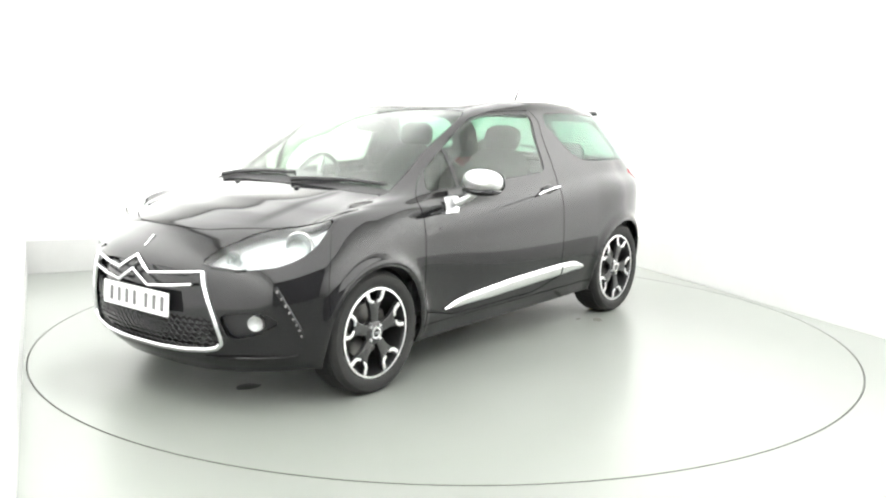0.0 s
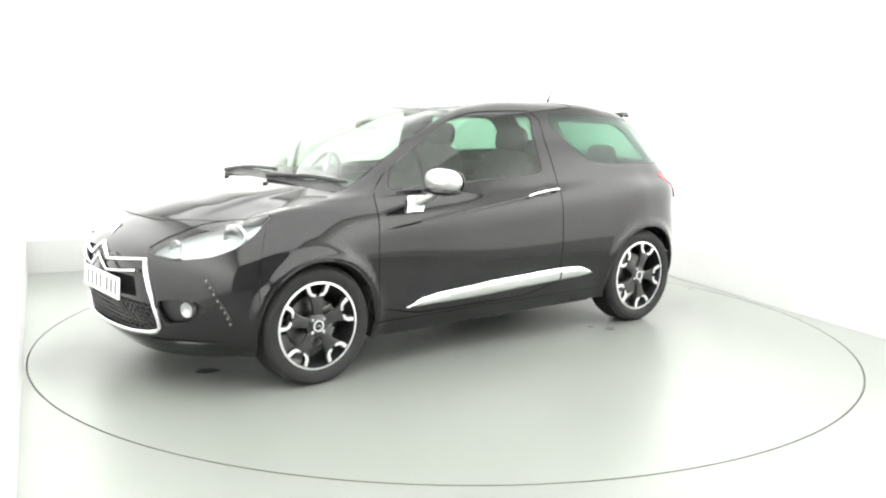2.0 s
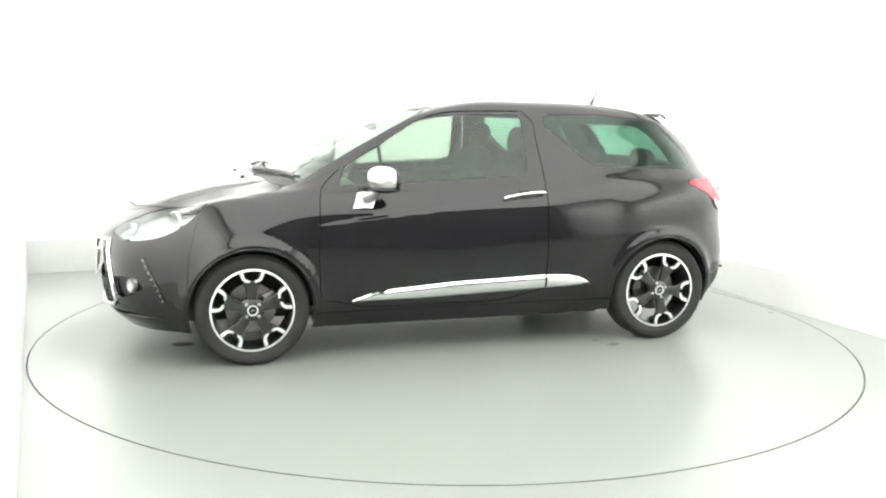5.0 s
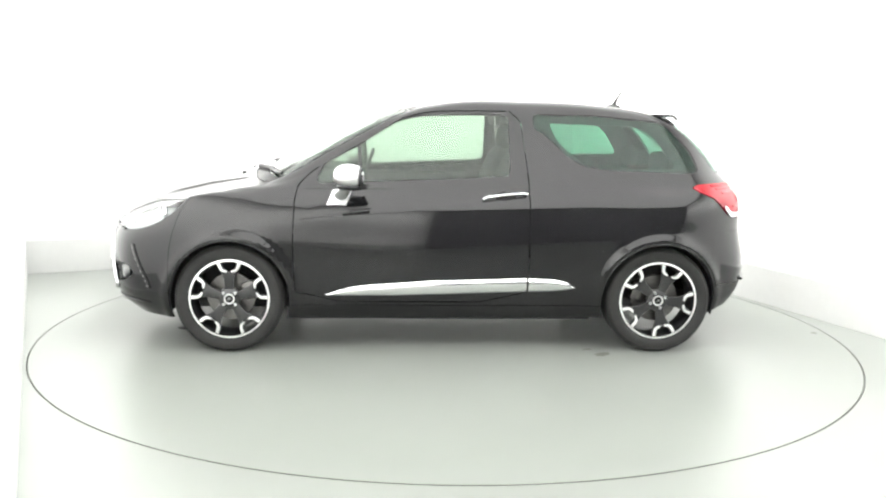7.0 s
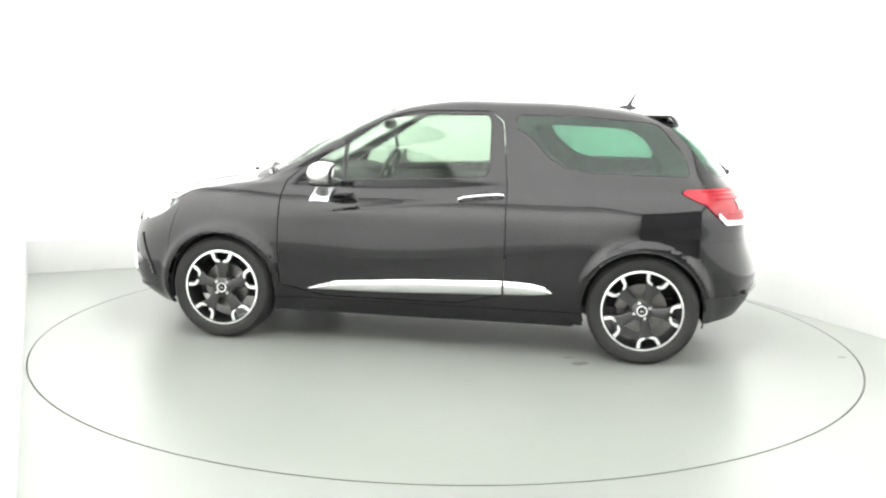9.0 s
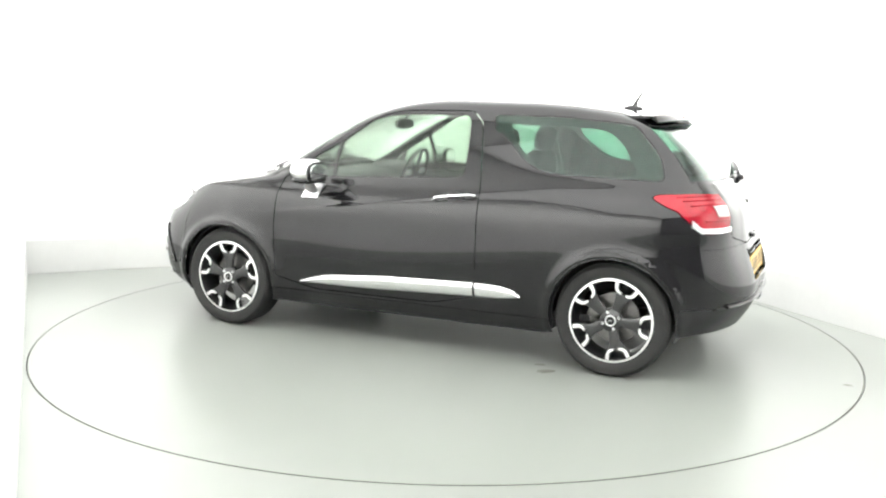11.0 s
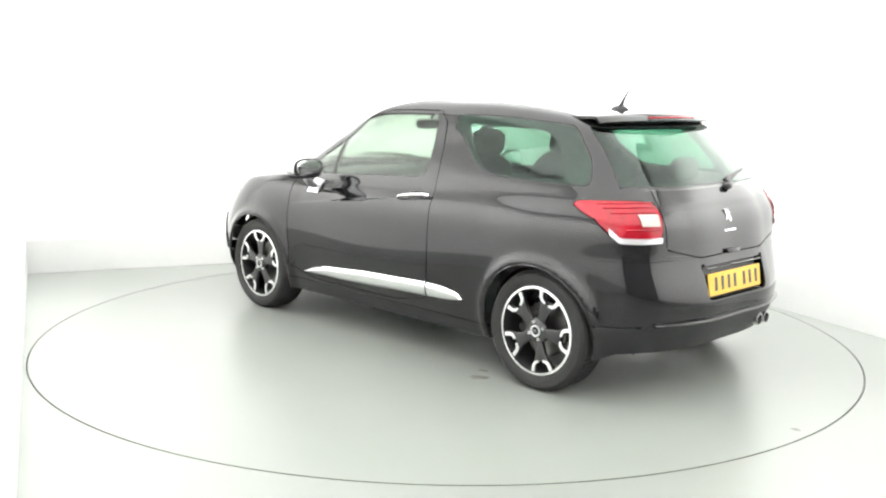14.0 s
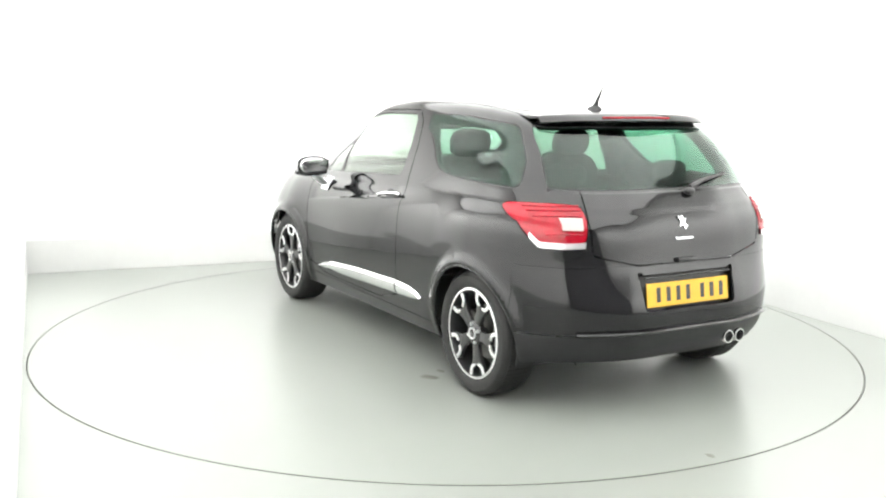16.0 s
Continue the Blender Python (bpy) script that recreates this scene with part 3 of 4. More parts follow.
for sg in (-1, 1):
    panel("fender", "fender", PAINT, car, side=sg)
    panel("rear_quarter", "rear_quarter", PAINT, car, side=sg)
    for k, group in enumerate(pieces(skin.groups["pillar"])):
        panel("pillar_foot" if k else "pillar", "", PAINT, car, side=sg, polys=group)
    panel("sill", "sill", PAINT, car, side=sg)
    panel("window_seal", "rubber_seal", PLASTIC, car, "black rubber window seal", side=sg, lift=-.001)
    DOORS[sg] = panel("door", "door", PAINT, car, side=sg)
    panel("window_pane", "door_window", SIDEGLASS, DOORS[sg], "green tinted door window", side=sg, thick=.004, lift=-.003).visible_shadow = False
    panel("quarter_light", "quarter_light", SIDEGLASS, DOORS[sg], "small fixed window", side=sg, thick=.004, lift=-.003).visible_shadow = False
    panel("divider", "divider", PLASTIC, DOORS[sg], "black window divider", side=sg, thick=.02)
    panel("quarter_window", "", REARGLASS, car, "dark green privacy glass", side=sg, thick=.004, lift=-.001, polys=skin.groups["quarter_window"] + skin.groups["quarter_edge"]).visible_shadow = False
    panel("pillar_trim", "quarter_edge", CABIN, car, "dark inner pillar trim", side=sg, thick=.01, lift=-.012)
    panel("fog_recess", "fog_recess", PLASTIC, car, "black fog lamp recess", side=sg, thick=.01, lift=-.03)


# ----- wheels -----
def wheel(cx, sg, base):
    """Axis along y, outer face towards sg."""
    hub = new("wheel")
    hub.parent = car
    hub.matrix_basis = pose(cx, sg * .80, .306) @ (pose(0, 0, 0, 0, 0, 180) if sg > 0 else Matrix())
    # outer face looks to -y
    R = .306
    prof = [(.222, .0), (.236, -.014), (.262, -.022), (.285, -.019), (.299, -.006), (R, .012), (R, .15), (.298, .172), (.27, .185), (.23, .17), (.218, .15), (.218, .02)]
    part("tyre", revolve(prof, 96, closed=True), RUBBER, hub, "black low-profile tyre")
    b = None
    for k in range(72):
        a = 2 * math.pi * k / 72
        for y0, y1, sk in ((.016, .05, .05), (.056, .105, -.04), (.111, .146, .05)):
            q = box(-.0095, .0095, y0, y1, R - .002, R + .0025, m=pose(0, 0, 0, 0, math.degrees(a), 0))
            b = join(b, q) if b else q
    part("tread", b, RUBBER, hub, smooth=False)
    part("rim", revolve([(.224, .004), (.224, -.006), (.2145, -.009), (.212, -.004), (.205, .03), (.198, .12), (.205, .15), (.223, .16)], 96), RIMBLACK, hub, "black alloy rim barrel")
    part("rim_lip", revolve([(.2265, .0), (.2265, -.0085), (.2155, -.0105), (.2135, .0)], 96, closed=True), MACHINED, hub, "machined silver rim edge")
    part("brake_disc", revolve([(.02, .075), (.135, .075), (.138, .085), (.02, .088)], 48), DISC, hub, "steel brake disc")
    part("brake_caliper", box(-.05, .05, .055, .11, .07, .145, .012, m=pose(0, 0, 0, 0, 70 if cx < 0 else -70, 0)), DISC, hub, "grey brake caliper")
    for k in range(5):
        turn = pose(0, 0, 0, 0, -(base + 72 * k), 0)      # spoke along +x before the turn

        def spoke(side):
            return [(.035, -.022), (.075, -.026), (.115, -.03), (.15, -.045), (.185, -.067), (.214, -.078), (.216, -.045), (.17, -.03), (.155, -.016),
                    (.155, .016), (.17, .03), (.216, .045), (.214, .078), (.185, .067), (.15, .045), (.115, .03), (.075, .026), (.035, .022)]
        part("spoke", prism(spoke(1), .022, turn @ pose(0, .002, 0), .004), RIMBLACK, hub)
        for sz in (-1, 1):
            pts = [(.2155, sz * .062), (.196, sz * .055), (.172, sz * .047), (.160, sz * .034), (.156, sz * .012)]
            w = [.0105, .0095, .0088, .0075, .0055]
            lo, hi = [], []
            for i, (px, pz) in enumerate(pts):
                a, c = pts[max(i - 1, 0)], pts[min(i + 1, len(pts) - 1)]
                d = Vector((c[0] - a[0], c[1] - a[1])).normalized()
                lo.append((px - d.y * w[i], pz + d.x * w[i]))
                hi.append((px + d.y * w[i], pz - d.x * w[i]))
            part("spoke_trim", prism(lo + hi[::-1], .008, turn @ pose(0, -.0045, 0), .0015), MACHINED, hub, "machined silver spoke edge")
    part("hub", revolve([(.001, -.004), (.05, -.002), (.062, .006), (.066, .03), (.001, .03)], 40), RIMBLACK, hub)
    part("hub_ring", revolve([(.030, -.004), (.030, -.012), (.023, -.012), (.022, -.004)], 40, closed=True), MACHINED, hub, "silver hub ring")
    part("hub_cap", revolve([(.001, -.010), (.018, -.009), (.0225, -.005)], 32), GLOSS, hub)
    part("hub_emblem", prism([(-.010, -.006), (0, .002), (.010, -.006), (.010, 0), (0, .009), (-.010, 0)], .003, pose(0, -.0125, 0)), CHROME, hub, "small silver chevron emblem")
    for k in range(4):
        a = radians(45 + 90 * k + base)
        part("bolt", revolve([(.001, -.008), (.0075, -.008), (.009, -.004), (.009, .0)], 12, pose(.046 * math.cos(a), 0, .046 * math.sin(a))), SATIN, hub)
    b = revolve([(.332, -.0), (.342, -.0), (.348, .04), (.348, .36), (.05, .37)], 48, pose(0, .03, 0))
    bmesh.ops.delete(b, geom=[f for f in b.faces if f.calc_center_median().z < -.07], context="FACES")
    part("wheel_housing", b, PLASTIC, hub, "black wheel housing")
    return hub


wheel(-1.23, -1, 90)
wheel(1.23, -1, 67)
wheel(-1.23, 1, 40)
wheel(1.23, 1, 20)

# ----- underbody -----
part("floor_pan", box(-.86, .86, -.72, .72, .17, .24, .02), PLASTIC, car, "dark underbody")
part("front_undertray", box(-1.84, -.84, -.42, .42, .17, .26, .02), PLASTIC, car)
part("rear_underbody", box(.84, 1.70, -.42, .42, .22, .32, .02), PLASTIC, car)
part("silencer", box(1.25, 1.62, -.35, .30, .20, .30, .045, 3), DISC, car, "steel exhaust silencer")
for cx in (-1.23, 1.23):
    part("axle", tube([(cx, -.72, .306), (cx, .72, .306)], .035, 10), PLASTIC, car)


# ----- turning -----
def motions():
    turn = [(0.0, 52.1), (0.5, 49.32), (1.0, 45.75)] + [(t / 2, -1.9575e-4 * (t / 2) ** 3 - 1.5658e-3 * (t / 2) ** 2 - 6.92817 * t / 2 + 52.6798) for t in range(3, 33)]
    rows, disc = [], []
    for t, a in turn:
        c, s = math.cos(radians(a)), math.sin(radians(a))
        rows.append((t, pose(-.036 * c - .253 * s, -.036 * s + .253 * c, 0, 0, 0, a)))
        disc.append((t, pose(0, 0, 0, 0, 0, a)))
    walk(car, rows)
    walk(turntable, disc)

# ================= the car: fittings =================
class Lookup:
    """Finds the surface at two given coordinates, within a stretch of it."""

    def __init__(self, s, r, axes):
        a, b = np.meshgrid(np.linspace(*s, 420), np.linspace(*r, 420))
        self.a, self.b, self.axes = a.ravel(), b.ravel(), axes
        self.p = surf(self.a, self.b)[:, axes]

    def at(self, u, v, lift=0.0, sg=1):
        k = ((self.p[:, 0] - u) ** 2 + (self.p[:, 1] - v) ** 2).argmin()
        p = on(self.a[k], self.b[k], lift, sg)
        p[self.axes[0]] += (u - self.p[k, 0]) * (sg if self.axes[0] == 1 else 1)
        p[self.axes[1]] += v - self.p[k, 1]
        return p


FRONT, REAR, SIDE = Lookup((0, 3.0), (0.2, 4.3), [1, 2]), Lookup((11, 13), (0.2, 5.5), [1, 2]), Lookup((3, 10), (0.3, 6), [0, 2])


def nose(y, z, lift=0.0):
    return FRONT.at(abs(y), z, lift, 1 if y >= 0 else -1)


def stern(y, z, lift=0.0):
    return REAR.at(abs(y), z, lift, 1 if y >= 0 else -1)


def flank(x, z, lift=0.0, sg=-1):
    return SIDE.at(x, z, lift, sg)


def sheet(rows, name, mat, parent, label="", thick=.004):
    """A grid of places with thickness."""
    b = bmesh.new()
    g = [[b.verts.new(p) for p in row] for row in rows]
    for i in range(len(g) - 1):
        for j in range(len(g[0]) - 1):
            b.faces.new((g[i][j], g[i][j + 1], g[i + 1][j + 1], g[i + 1][j]))
    bmesh.ops.recalc_face_normals(b, faces=b.faces)
    if thick:
        bmesh.ops.solidify(b, geom=b.faces[:], thickness=thick)
    return part(name, b, mat, parent, label)


# ----- lamps -----
for sg in (-1, 1):
    head = panel("headlight", "headlight", LAMPSILVER, car, "silver headlamp with clear cover", side=sg, thick=.012, lift=-.045)
    panel("lens", "headlight", CLEAR, head, "clear plastic lens", side=sg, thick=.003).visible_shadow = False
    for s_, r_, rad in ((2.33, 3.80, .064), (1.36, 3.52, .036)):
        c = on(s_, r_, -.028, sg)
        m = Matrix.Translation(c) @ pose(0, 0, 0, 0, 0, -90 - 22 * sg)
        part("reflector", revolve([(.001, .03), (rad * .5, .022), (rad * .85, .004), (rad, -.008), (rad * 1.08, -.008), (rad * 1.08, .004)], 32, m), BOWL, head, "bright silver reflector bowl")
        part("bulb", blob((0, 0, 0), (rad * .42, .018, rad * .42), 2, m=m), CLEAR, head, "clear projector bulb")
    part("brow", tube([on(s_, r_, .002, sg) for s_, r_ in ((1.0, 3.16), (1.16, 3.06), (1.5, 3.0), (1.62, 3.05))], .006, 8), GLOSS, head)
    tail = panel("taillight", "taillight", RED, car, "red rear lamp cluster with pale centre", side=sg, thick=.02, lift=.003)

for ob in [o for o in car.children if o.name.startswith("taillight")]:
    sg = 1 if ob.data.vertices[0].co.y > 0 else -1
    sheet([[on(s_, r_, .010, sg) for s_ in np.linspace(10.90 + .2 * (4.17 - r_), 11.29, 6)] for r_ in np.linspace(3.80, 4.17, 5)], "reversing_lens", PALE, ob, "pale clear reversing lens")
    sheet([[on(s_, r_ + float(np.interp(s_, [9.9, 10.14, 10.53, 11.03, 11.44], [4.13, 3.79, 3.43, 3.41, 3.44])), .012, sg) for s_ in np.linspace(10.30, 11.34, 16)] for r_ in np.linspace(0, .12, 4)], "lower_trim", SATIN, ob, "silver lower edge of the lamp")
    for r0 in (3.72, 4.3, 4.6, 4.85):
        part("light_bar", tube([on(s_, r0, .004, sg) for s_ in np.linspace(10.35 + .5 * (4.3 - r0), 11.29, 10)], .005, 6), RED, ob)
for sg in (-1, 1):
    c = nose(sg * .645, .435, -.010)
    m = Matrix.Translation(c) @ pose(0, 0, 0, 0, 0, -90 - 25 * sg)
    lamp = part("fog_lamp", revolve([(.001, .004), (.018, .002), (.029, -.004), (.032, -.010), (.036, -.010), (.036, .02)], 32, m), LAMPSILVER, car, "round silver fog lamp")
    part("fog_lens", revolve([(.001, -.014), (.020, -.012), (.032, -.006)], 32, m), CLEAR, lamp)
    strip = part("running_light", tube([on(2.54 - .48 * max(0, (r_ - 1.55)) ** 1.3 / 1.1, r_, .0, sg) for r_ in np.linspace(1.5, 2.68, 12)], .014, 8, flat=.6), GLOSS, car, "vertical running light strip")
    for r_ in np.linspace(1.6, 2.6, 8):
        part("led", blob(on(2.54 - .48 * max(0, (r_ - 1.55)) ** 1.3 / 1.1, r_, .006, sg), (.006, .006, .008), 2, 8, 6), DISC, strip)

# ----- nose -----
half = [(.0, .279), (.15, .281), (.30, .287), (.42, .298), (.475, .312), (.502, .338), (.50, .365), (.48, .44), (.455, .52), (.428, .60), (.408, .658)]
full = [(-y, z) for y, z in half[::-1]] + half[1:]
grille = part("grille_frame", tube([nose(y, z, .004) for y, z in full], .012, 8), CHROME, car, "bright chrome grille frame")
for dz, w in ((0.0, .41), (-.058, .375)):
    pts = [(-w, .655), (-.25, .640), (-.115, .626), (-.04, .668), (0, .690), (.04, .668), (.115, .626), (.25, .640), (w, .655)]
    part("chevron_bar", tube([nose(y, z + dz, .006) for y, z in pts], .0125, 8, flat=.7), CHROME, grille, "chrome bar with a chevron peak")
b = None
for k in range(6):
    z0 = .300 + .024 * k
    wide = .46 - .25 * max(0, z0 - .33)
    pts = []
    n = 44
    for i in range(n + 1):
        y = -wide + 2 * wide * i / n
        pts.append(nose(y, z0 + (.007 if (i + k) % 2 else -.007), -.012))
    b = tube(pts, .0042, 5, bm=b)
part("grille_mesh", b, GLOSS, grille, "black honeycomb mesh")


def plate(name, mat, ink, x, z0, z1, sign, label, lean=0.0):
    """A number plate with plain bars where the characters stand."""
    m = Matrix.Translation((x, 0, (z0 + z1) / 2)) @ pose(0, 0, 0, 0, lean, 0)
    h = (z1 - z0) / 2
    p = part(name, box(-.003, .003, -.26, .26, -h, h, .002, 1, m=m), mat, car, label)
    for yc in (-.19, -.128, -.066, -.004, .088, .150, .212):
        a0, a1 = sorted(((yc - .013) * sign, (yc + .013) * sign))
        xx = .0045 * sign
        part("plate_bar", box(min(xx, 0), max(xx, 0), a0, a1, -h * .62, h * .62, .001, 1, m=m), ink, p)
    return p


plate("front_number_plate", WHITE, GREYINK, -2.032, .435, .547, -1, "white front number plate with plain bars", 4)
plate("rear_number_plate", YELLOW, INK, 1.860, .508, .620, 1, "yellow rear number plate with plain bars", -8)
part("plate_trim", tube([stern(y, .645, .006) for y in np.linspace(-.27, .27, 13)], .004, 8), GLOSS, car, "gloss black strip above the rear plate")
part("badge_front", prism([(-.006, -.035), (.004, -.035), (.008, .035), (-.002, .035)], .006, Matrix.Translation(nose(0, .755, .004)) @ pose(0, 0, 0, -45, 0, -90)), CHROME, car, "small chrome badge")
for y in (-.24, .24):
    part("washer_jet", blob(on(abs(y) / .37, 5.72, .004, 1 if y > 0 else -1), (.016, .012, .007), 2.5, 12, 8), PLASTIC, car)

# ----- tail -----
bx = stern(0, .888, .004)
part("badge_rear", prism([(-.030, .032), (-.012, .020), (-.002, .034), (.006, .012), (.022, .020), (.010, -.002), (.028, -.020), (.012, -.036), (-.002, -.012), (-.026, -.024), (-.014, .002)], .006,
     Matrix.Translation(bx) @ pose(0, 0, 0, 0, 0, 90) @ pose(0, 0, 0, -14)), CHROME, tailgate, "chrome emblem in a plain shape")
part("name_bar", prism([(-.055, -.005), (.055, -.005), (.055, .005), (-.055, .005)], .004, Matrix.Translation(stern(0, .815, .004)) @ pose(0, 0, 0, 0, 0, 90) @ pose(0, 0, 0, -14), .0015), CHROME, tailgate, "small silver lettering as a bar")
part("hatch_handle", box(-.02, .02, -.06, .06, -.012, .012, .006, m=Matrix.Translation(stern(0, .715, .0))), GLOSS, tailgate)
pivot = part("rear_wiper", blob(stern(.10, 1.02, .008), (.022, .030, .018), 2.4), PLASTIC, tailgate, "black rear wiper")
part("wiper_arm", tube([on(12.66, 6.0, .020, 1), on(12.3, 6.22, .020, 1), on(11.85, 6.34, .016, 1)], .009, 8, taper=[1.3, 1, .7]), PLASTIC, pivot)
part("wiper_blade", tube([on(12.55, 6.16, .008, 1), on(12.2, 6.28, .009, 1), on(11.7, 6.38, .008, 1)], .007, 6), PLASTIC, pivot)


def spoiler_place(q, t, lift=0.0):
    """A place on the spoiler: q across it, t from the roof to the rolled rear edge."""
    x0 = 1.185 - .02 * q * q
    x1 = 1.462 - .07 * q * q - .02 * q ** 8
    z = 1.399 - (.022 - .014 * t) * q * q - .006 * q ** 6 - .010 * t - .034 * (max(0, t - .78) / .22) ** 2
    return Vector((x0 + (x1 - x0) * t + lift, q * .540, z + lift))


spoiler = sheet([[spoiler_place(q, t) for q in np.linspace(-1, 1, 33)] for t in (0, .2, .4, .6, .74, .8, .85, .9, .95, 1)], "spoiler", PAINT, car, "black roof spoiler over the rear window", thick=.014)
part("brake_light", tube([spoiler_place(q, .955, .001) for q in np.linspace(-.40, .40, 15)], .0055, 6), RED, spoiler, "thin red high brake light")
ant = part("aerial", blob((1.107, 0, 1.400), (.060, .022, .024), 2.0), PLASTIC, car, "black roof aerial with a raked mast")
part("mast", tube([(1.112, 0, 1.412), (1.128, 0, 1.450), (1.175, 0, 1.530)], .008, 6, taper=[2.2, 1.2, .6]), PLASTIC, ant)
for y in (.29, .365):
    part("exhaust_tip", revolve([(.026, -.06), (.031, -.06), (.033, .02), (.027, .02)], 24, Matrix.Translation((1.845, y, .312)) @ pose(0, 0, 0, 0, 0, -90), closed=True), CHROME, car, "round chrome exhaust tip")

# ----- flanks -----
for sg in (-1, 1):
    door = DOORS[sg]

    def trim_rows(x0, x1):
        rows = []
        for x in np.linspace(x0, x1, 22):
            up = np.interp(x, [-.69, -.60, -.48, -.10, .45, .61, .70, .735], [.338, .368, .39, .42, .438, .432, .412, .388])
            lo = np.interp(x, [-.69, -.60, -.29, .45, .60, .68, .735], [.332, .328, .332, .358, .362, .368, .384])
            rows.append([flank(x, lo + (up - lo) * v, .002 + .014 * (1 - (2 * v - 1) ** 4), sg) for v in np.linspace(0, 1, 7)])
        return rows
    sheet(trim_rows(-.69, .452), "side_trim", CHROME, door, "polished chrome side moulding", .003)
    sheet(trim_rows(.464, .735), "side_trim", CHROME, car, "polished chrome side moulding", .003)
    part("handle", tube([flank(.197, .878, .012, sg), flank(.22, .881, .026, sg), flank(.32, .893, .029, sg), flank(.42, .905, .026, sg), flank(.443, .908, .012, sg)], .0125, 10, flat=.7), CHROME, door, "chrome door handle")
    part("handle_recess", blob(flank(.325, .893, -.006, sg), (.060, .012, .046), 2.2), PLASTIC, door, "dark finger scoop behind the handle")
    mir = part("door_mirror", blob((0, 0, 0), (.092, .114, .064), 2.3, 28, 16, m=Matrix.Translation((-.545, sg * .935, 1.018)) @ pose(0, 0, 0, 0, 8, 10 * sg)), SATIN, car, "silver-capped door mirror")
    for v in mir.data.vertices:
        if v.co.x > -.495:
            v.co.x = -.495 + (v.co.x + .495) * .15
    part("mirror_rim", blob((-.490, sg * .935, 1.012), (.016, .108, .060), 2.6, 28, 14), GLOSS, mir, "black rim round the mirror glass")
    part("mirror_glass", blob((-.478, sg * .935, 1.012), (.006, .090, .046), 2.6, 28, 12), CHROME, mir, "mirror glass")
    part("mirror_under", blob((-.545, sg * .93, .968), (.085, .105, .026), 2.6, 24, 10), GLOSS, mir, "black lower mirror housing")
    part("mirror_arm", tube([(-.560, sg * .905, .958), (-.585, sg * .865, .925), (-.605, sg * .815, .895)], .030, 12, flat=.55, taper=[1.0, 1.1, 1.3]), SATIN, mir, "silver mirror arm")
    rows = []
    for u in np.linspace(0, 1, 5):
        rows.append([flank(-.685 + .110 * v + .035 * u, .842 + .072 * u, .008 + .012 * u + .010 * math.sin(math.pi * v), sg) for v in np.linspace(0, 1, 6)])
    sheet(rows, "mirror_foot", SATIN, mir, "silver mirror foot", .006)
    part("arch_lip", tube([flank(-1.23 + .339 * math.cos(a), .305 + .339 * math.sin(a), -.005, sg) for a in np.linspace(.05, math.pi - .05, 40)], .007, 8), PAINT, car)
    part("arch_lip", tube([flank(1.23 + .339 * math.cos(a), .305 + .339 * math.sin(a), -.005, sg) for a in np.linspace(.05, math.pi - .05, 40)], .007, 8), PAINT, car)

part("bumper_lip", tube([stern(y, .402, .006) for y in np.linspace(-.60, .60, 31)], .016, 8, flat=.6), PAINT, car, "black lip along the rear bumper")
for sg in (-1, 1):
    part("bumper_fold", tube([nose(sg * y, .262 + .05 * max(0, y - .5), .002) for y in np.linspace(.40, .74, 15)], .014, 8, flat=.6, taper=[.3 + .7 * math.sin(math.pi * k / 14) for k in range(15)]), PAINT, car, "black fold along the lower bumper corner")
# ----- wipers -----
for pts in ([(.30, 6.03, -1), (.55, 6.10, -1), (1.2, 6.18, -1), (2.35, 6.20, -1)], [(1.7, 6.05, 1), (1.2, 6.14, 1), (.6, 6.20, 1), (.1, 6.20, -1)]):
    w = part("front_wiper", tube([on(s_, r_ - .05, .016, g_) for s_, r_, g_ in pts], .010, 8, taper=[1.4, 1.2, 1, .7]), PLASTIC, car, "black windscreen wiper")
    part("wiper_blade", tube([on(s_, r_, .006, g_) for s_, r_, g_ in pts[1:]], .007, 6), PLASTIC, w)

# ----- cabin -----
panel("headlining", "roof", LINING, car, "grey roof lining", thick=.01, lift=-.03)
part("cabin_floor", box(-.95, 1.55, -.70, .70, .245, .30, .02), CABIN, car)
dash = part("dashboard", blob((-.78, 0, .80), (.22, .70, .17), 5, 32, 14), CABIN, car, "dark grey dashboard")
part("instrument_hood", blob((-.68, .36, .955), (.12, .18, .05), 3), CABIN, dash)
part("centre_console", box(-.65, .15, -.10, .10, .30, .62, .04, 3), CABIN, car)
for sg in (-1, 1):
    part("door_card", box(-.82, .42, sg * .70 - .02, sg * .70 + .02, .32, .93, .02, 2), CABIN, DOORS[sg], "dark door trim")
for y in (-.36, .36):
    seat = part("front_seat", blob((.0, y, .47), (.27, .25, .10), 3.2), CLOTH, car, "dark cloth front seat")
    part("backrest", blob((0, 0, .33), (.085, .25, .36), 3.4, 24, 16, m=Matrix.Translation((.24, y, .47)) @ pose(0, 0, 0, 0, 18, 0)), CLOTH, seat)
    part("headrest", blob((0, 0, 0), (.05, .13, .085), 2.8, 20, 12, m=Matrix.Translation((.455, y, 1.195)) @ pose(0, 0, 0, 0, 12, 0)), CLOTH, seat)
    for dy in (-.05, .05):
        part("headrest_post", tube([(.41, y + dy, 1.05), (.45, y + dy, 1.16)], .007, 6), CHROME, seat)
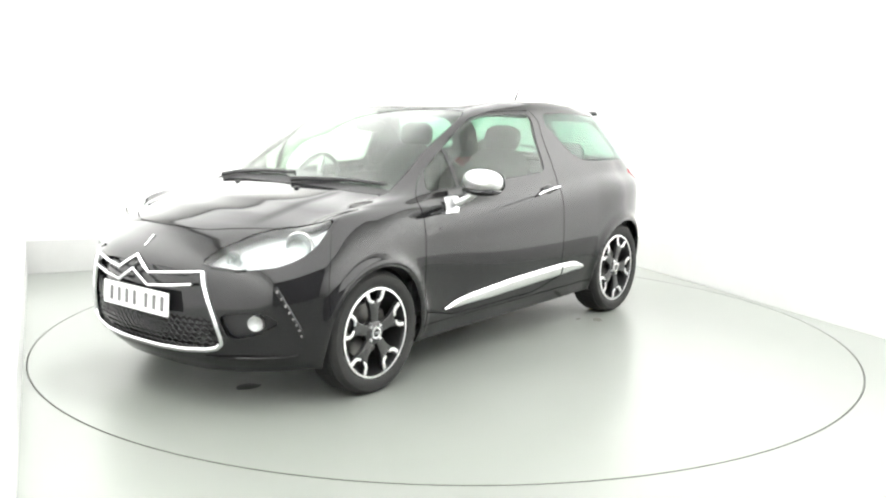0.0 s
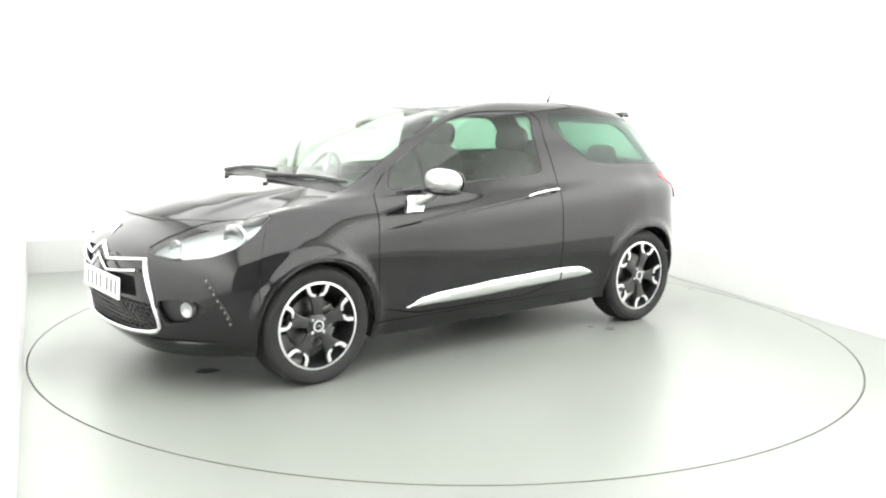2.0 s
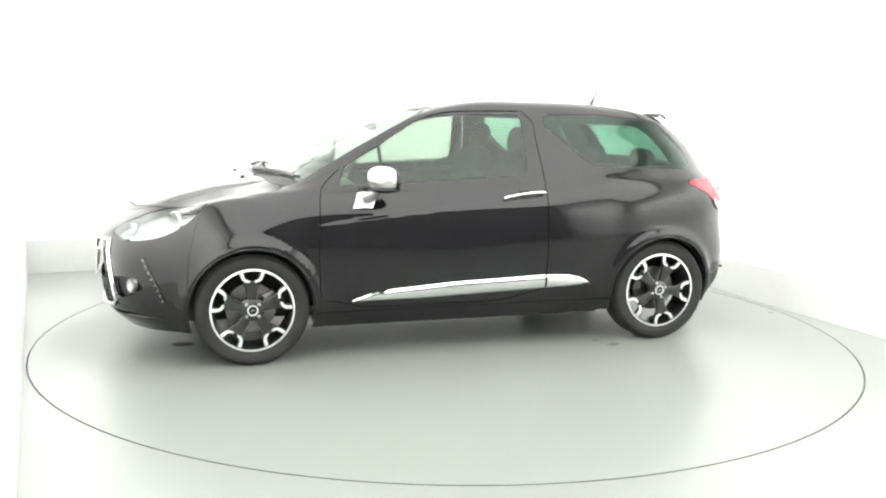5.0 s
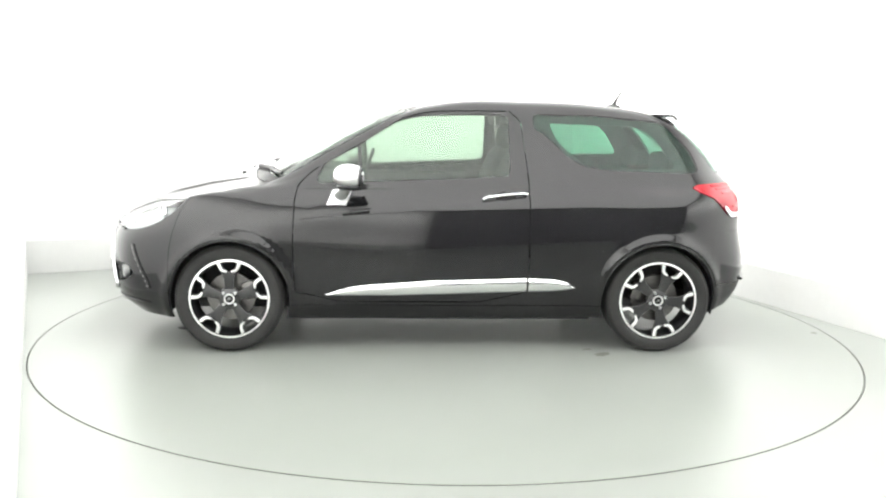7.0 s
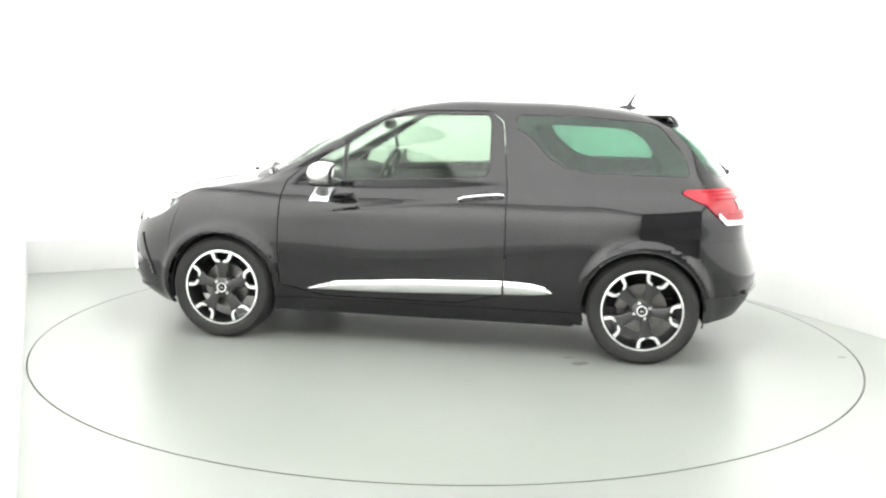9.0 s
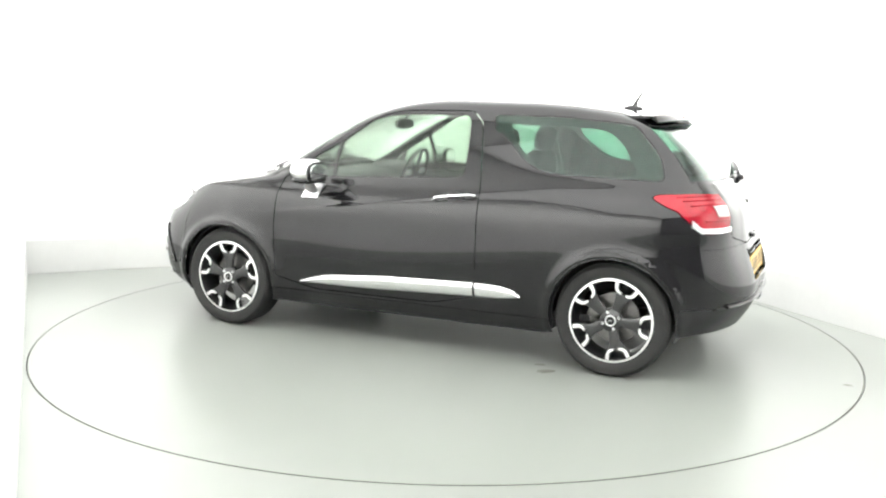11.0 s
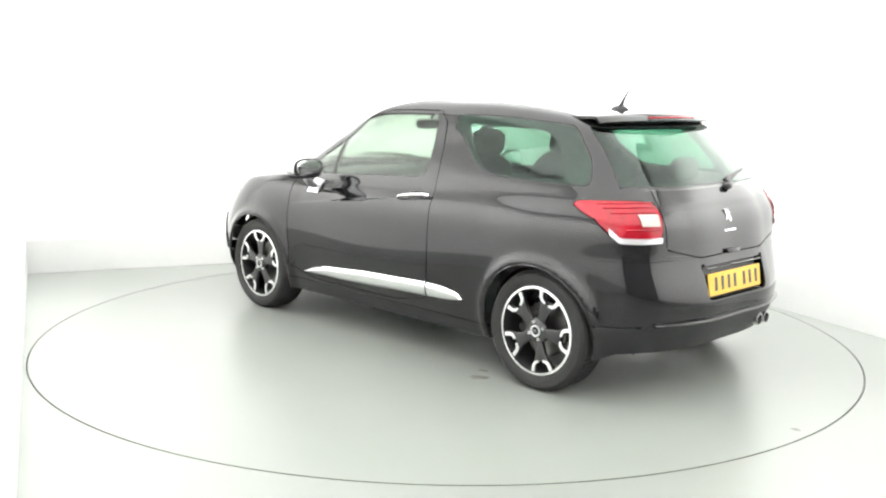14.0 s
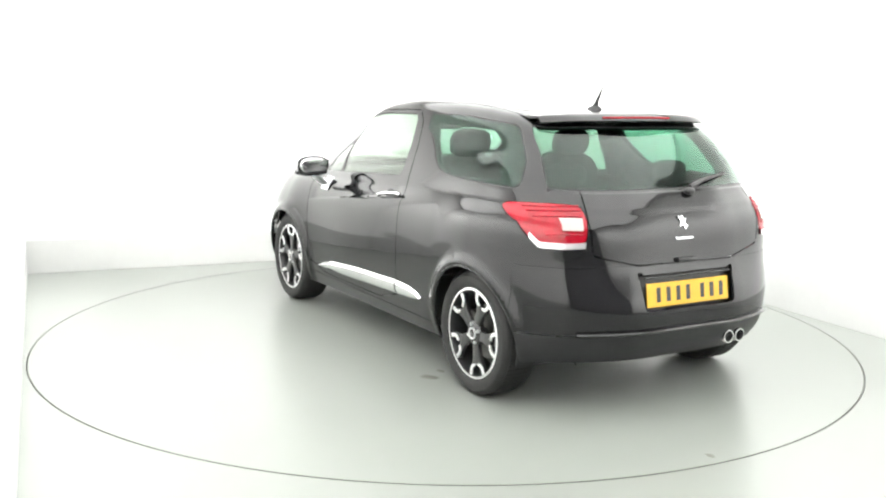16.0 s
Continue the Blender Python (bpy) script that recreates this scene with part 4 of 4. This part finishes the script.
bench = part("rear_bench", blob((.95, 0, .47), (.26, .62, .11), 4), CLOTH, car, "dark cloth rear bench seat")
part("bench_back", blob((0, 0, 0), (.08, .60, .27), 4, 28, 14, m=Matrix.Translation((1.23, 0, .74)) @ pose(0, 0, 0, 0, 16, 0)), CLOTH, bench)
for y in (-.34, .34):
    part("headrest", blob((1.325, y, 1.075), (.045, .12, .07), 2.8), CLOTH, bench)
part("parcel_shelf", box(1.33, 1.60, -.56, .56, .955, .975, .006), CABIN, car, "dark parcel shelf")
wheel_m = Matrix.Translation((-.50, .36, .93)) @ pose(0, 0, 0, 0, 22, 0) @ pose(0, 0, 0, 0, 0, 90)
steer = part("steering_wheel", revolve([(.17 + .014 * math.cos(a), .014 * math.sin(a)) for a in np.linspace(0, 2 * math.pi, 11)[:-1]], 40, wheel_m, closed=True), CABIN, car, "black steering wheel")
part("wheel_boss", blob((0, .01, 0), (.065, .03, .055), 2.6, m=wheel_m), CABIN, steer)
for a in (0, 180, 270):
    part("wheel_spoke", box(.05, .165, -.006, .012, -.018, .018, .005, m=wheel_m @ pose(0, 0, 0, 0, a, 0)), SATIN, steer)
mirror = part("rear_view_mirror", blob((-.40, 0, 1.275), (.022, .125, .035), 3), PLASTIC, car, "black rear-view mirror")
part("mirror_stem", tube([(-.40, 0, 1.30), (-.36, 0, 1.345)], .010, 8), PLASTIC, mirror)

# ----- marks on the turntable -----
def mark(x, y, rx, ry, turn=0.0):
    rnd = random.Random(int(x * 1000) + 7)
    b = bmesh.new()
    ring = [b.verts.new((rx * math.cos(a) * k, ry * math.sin(a) * k, .0012)) for a, k in ((2 * math.pi * i / 18, .75 + .5 * rnd.random()) for i in range(18))]
    low = [b.verts.new((v.co.x * 1.05, v.co.y * 1.05, 0.0003)) for v in ring]
    b.faces.new(ring)
    for i in range(18):
        b.faces.new((ring[i], low[i], low[(i + 1) % 18], ring[(i + 1) % 18]))
    b.transform(pose(x, y, 0, 0, 0, turn))
    part("dirt_mark", b, OILMARK if x < -1 else STAIN, turntable, "small dark dirt mark")


for row in MARKS:
    mark(*row)

motions()
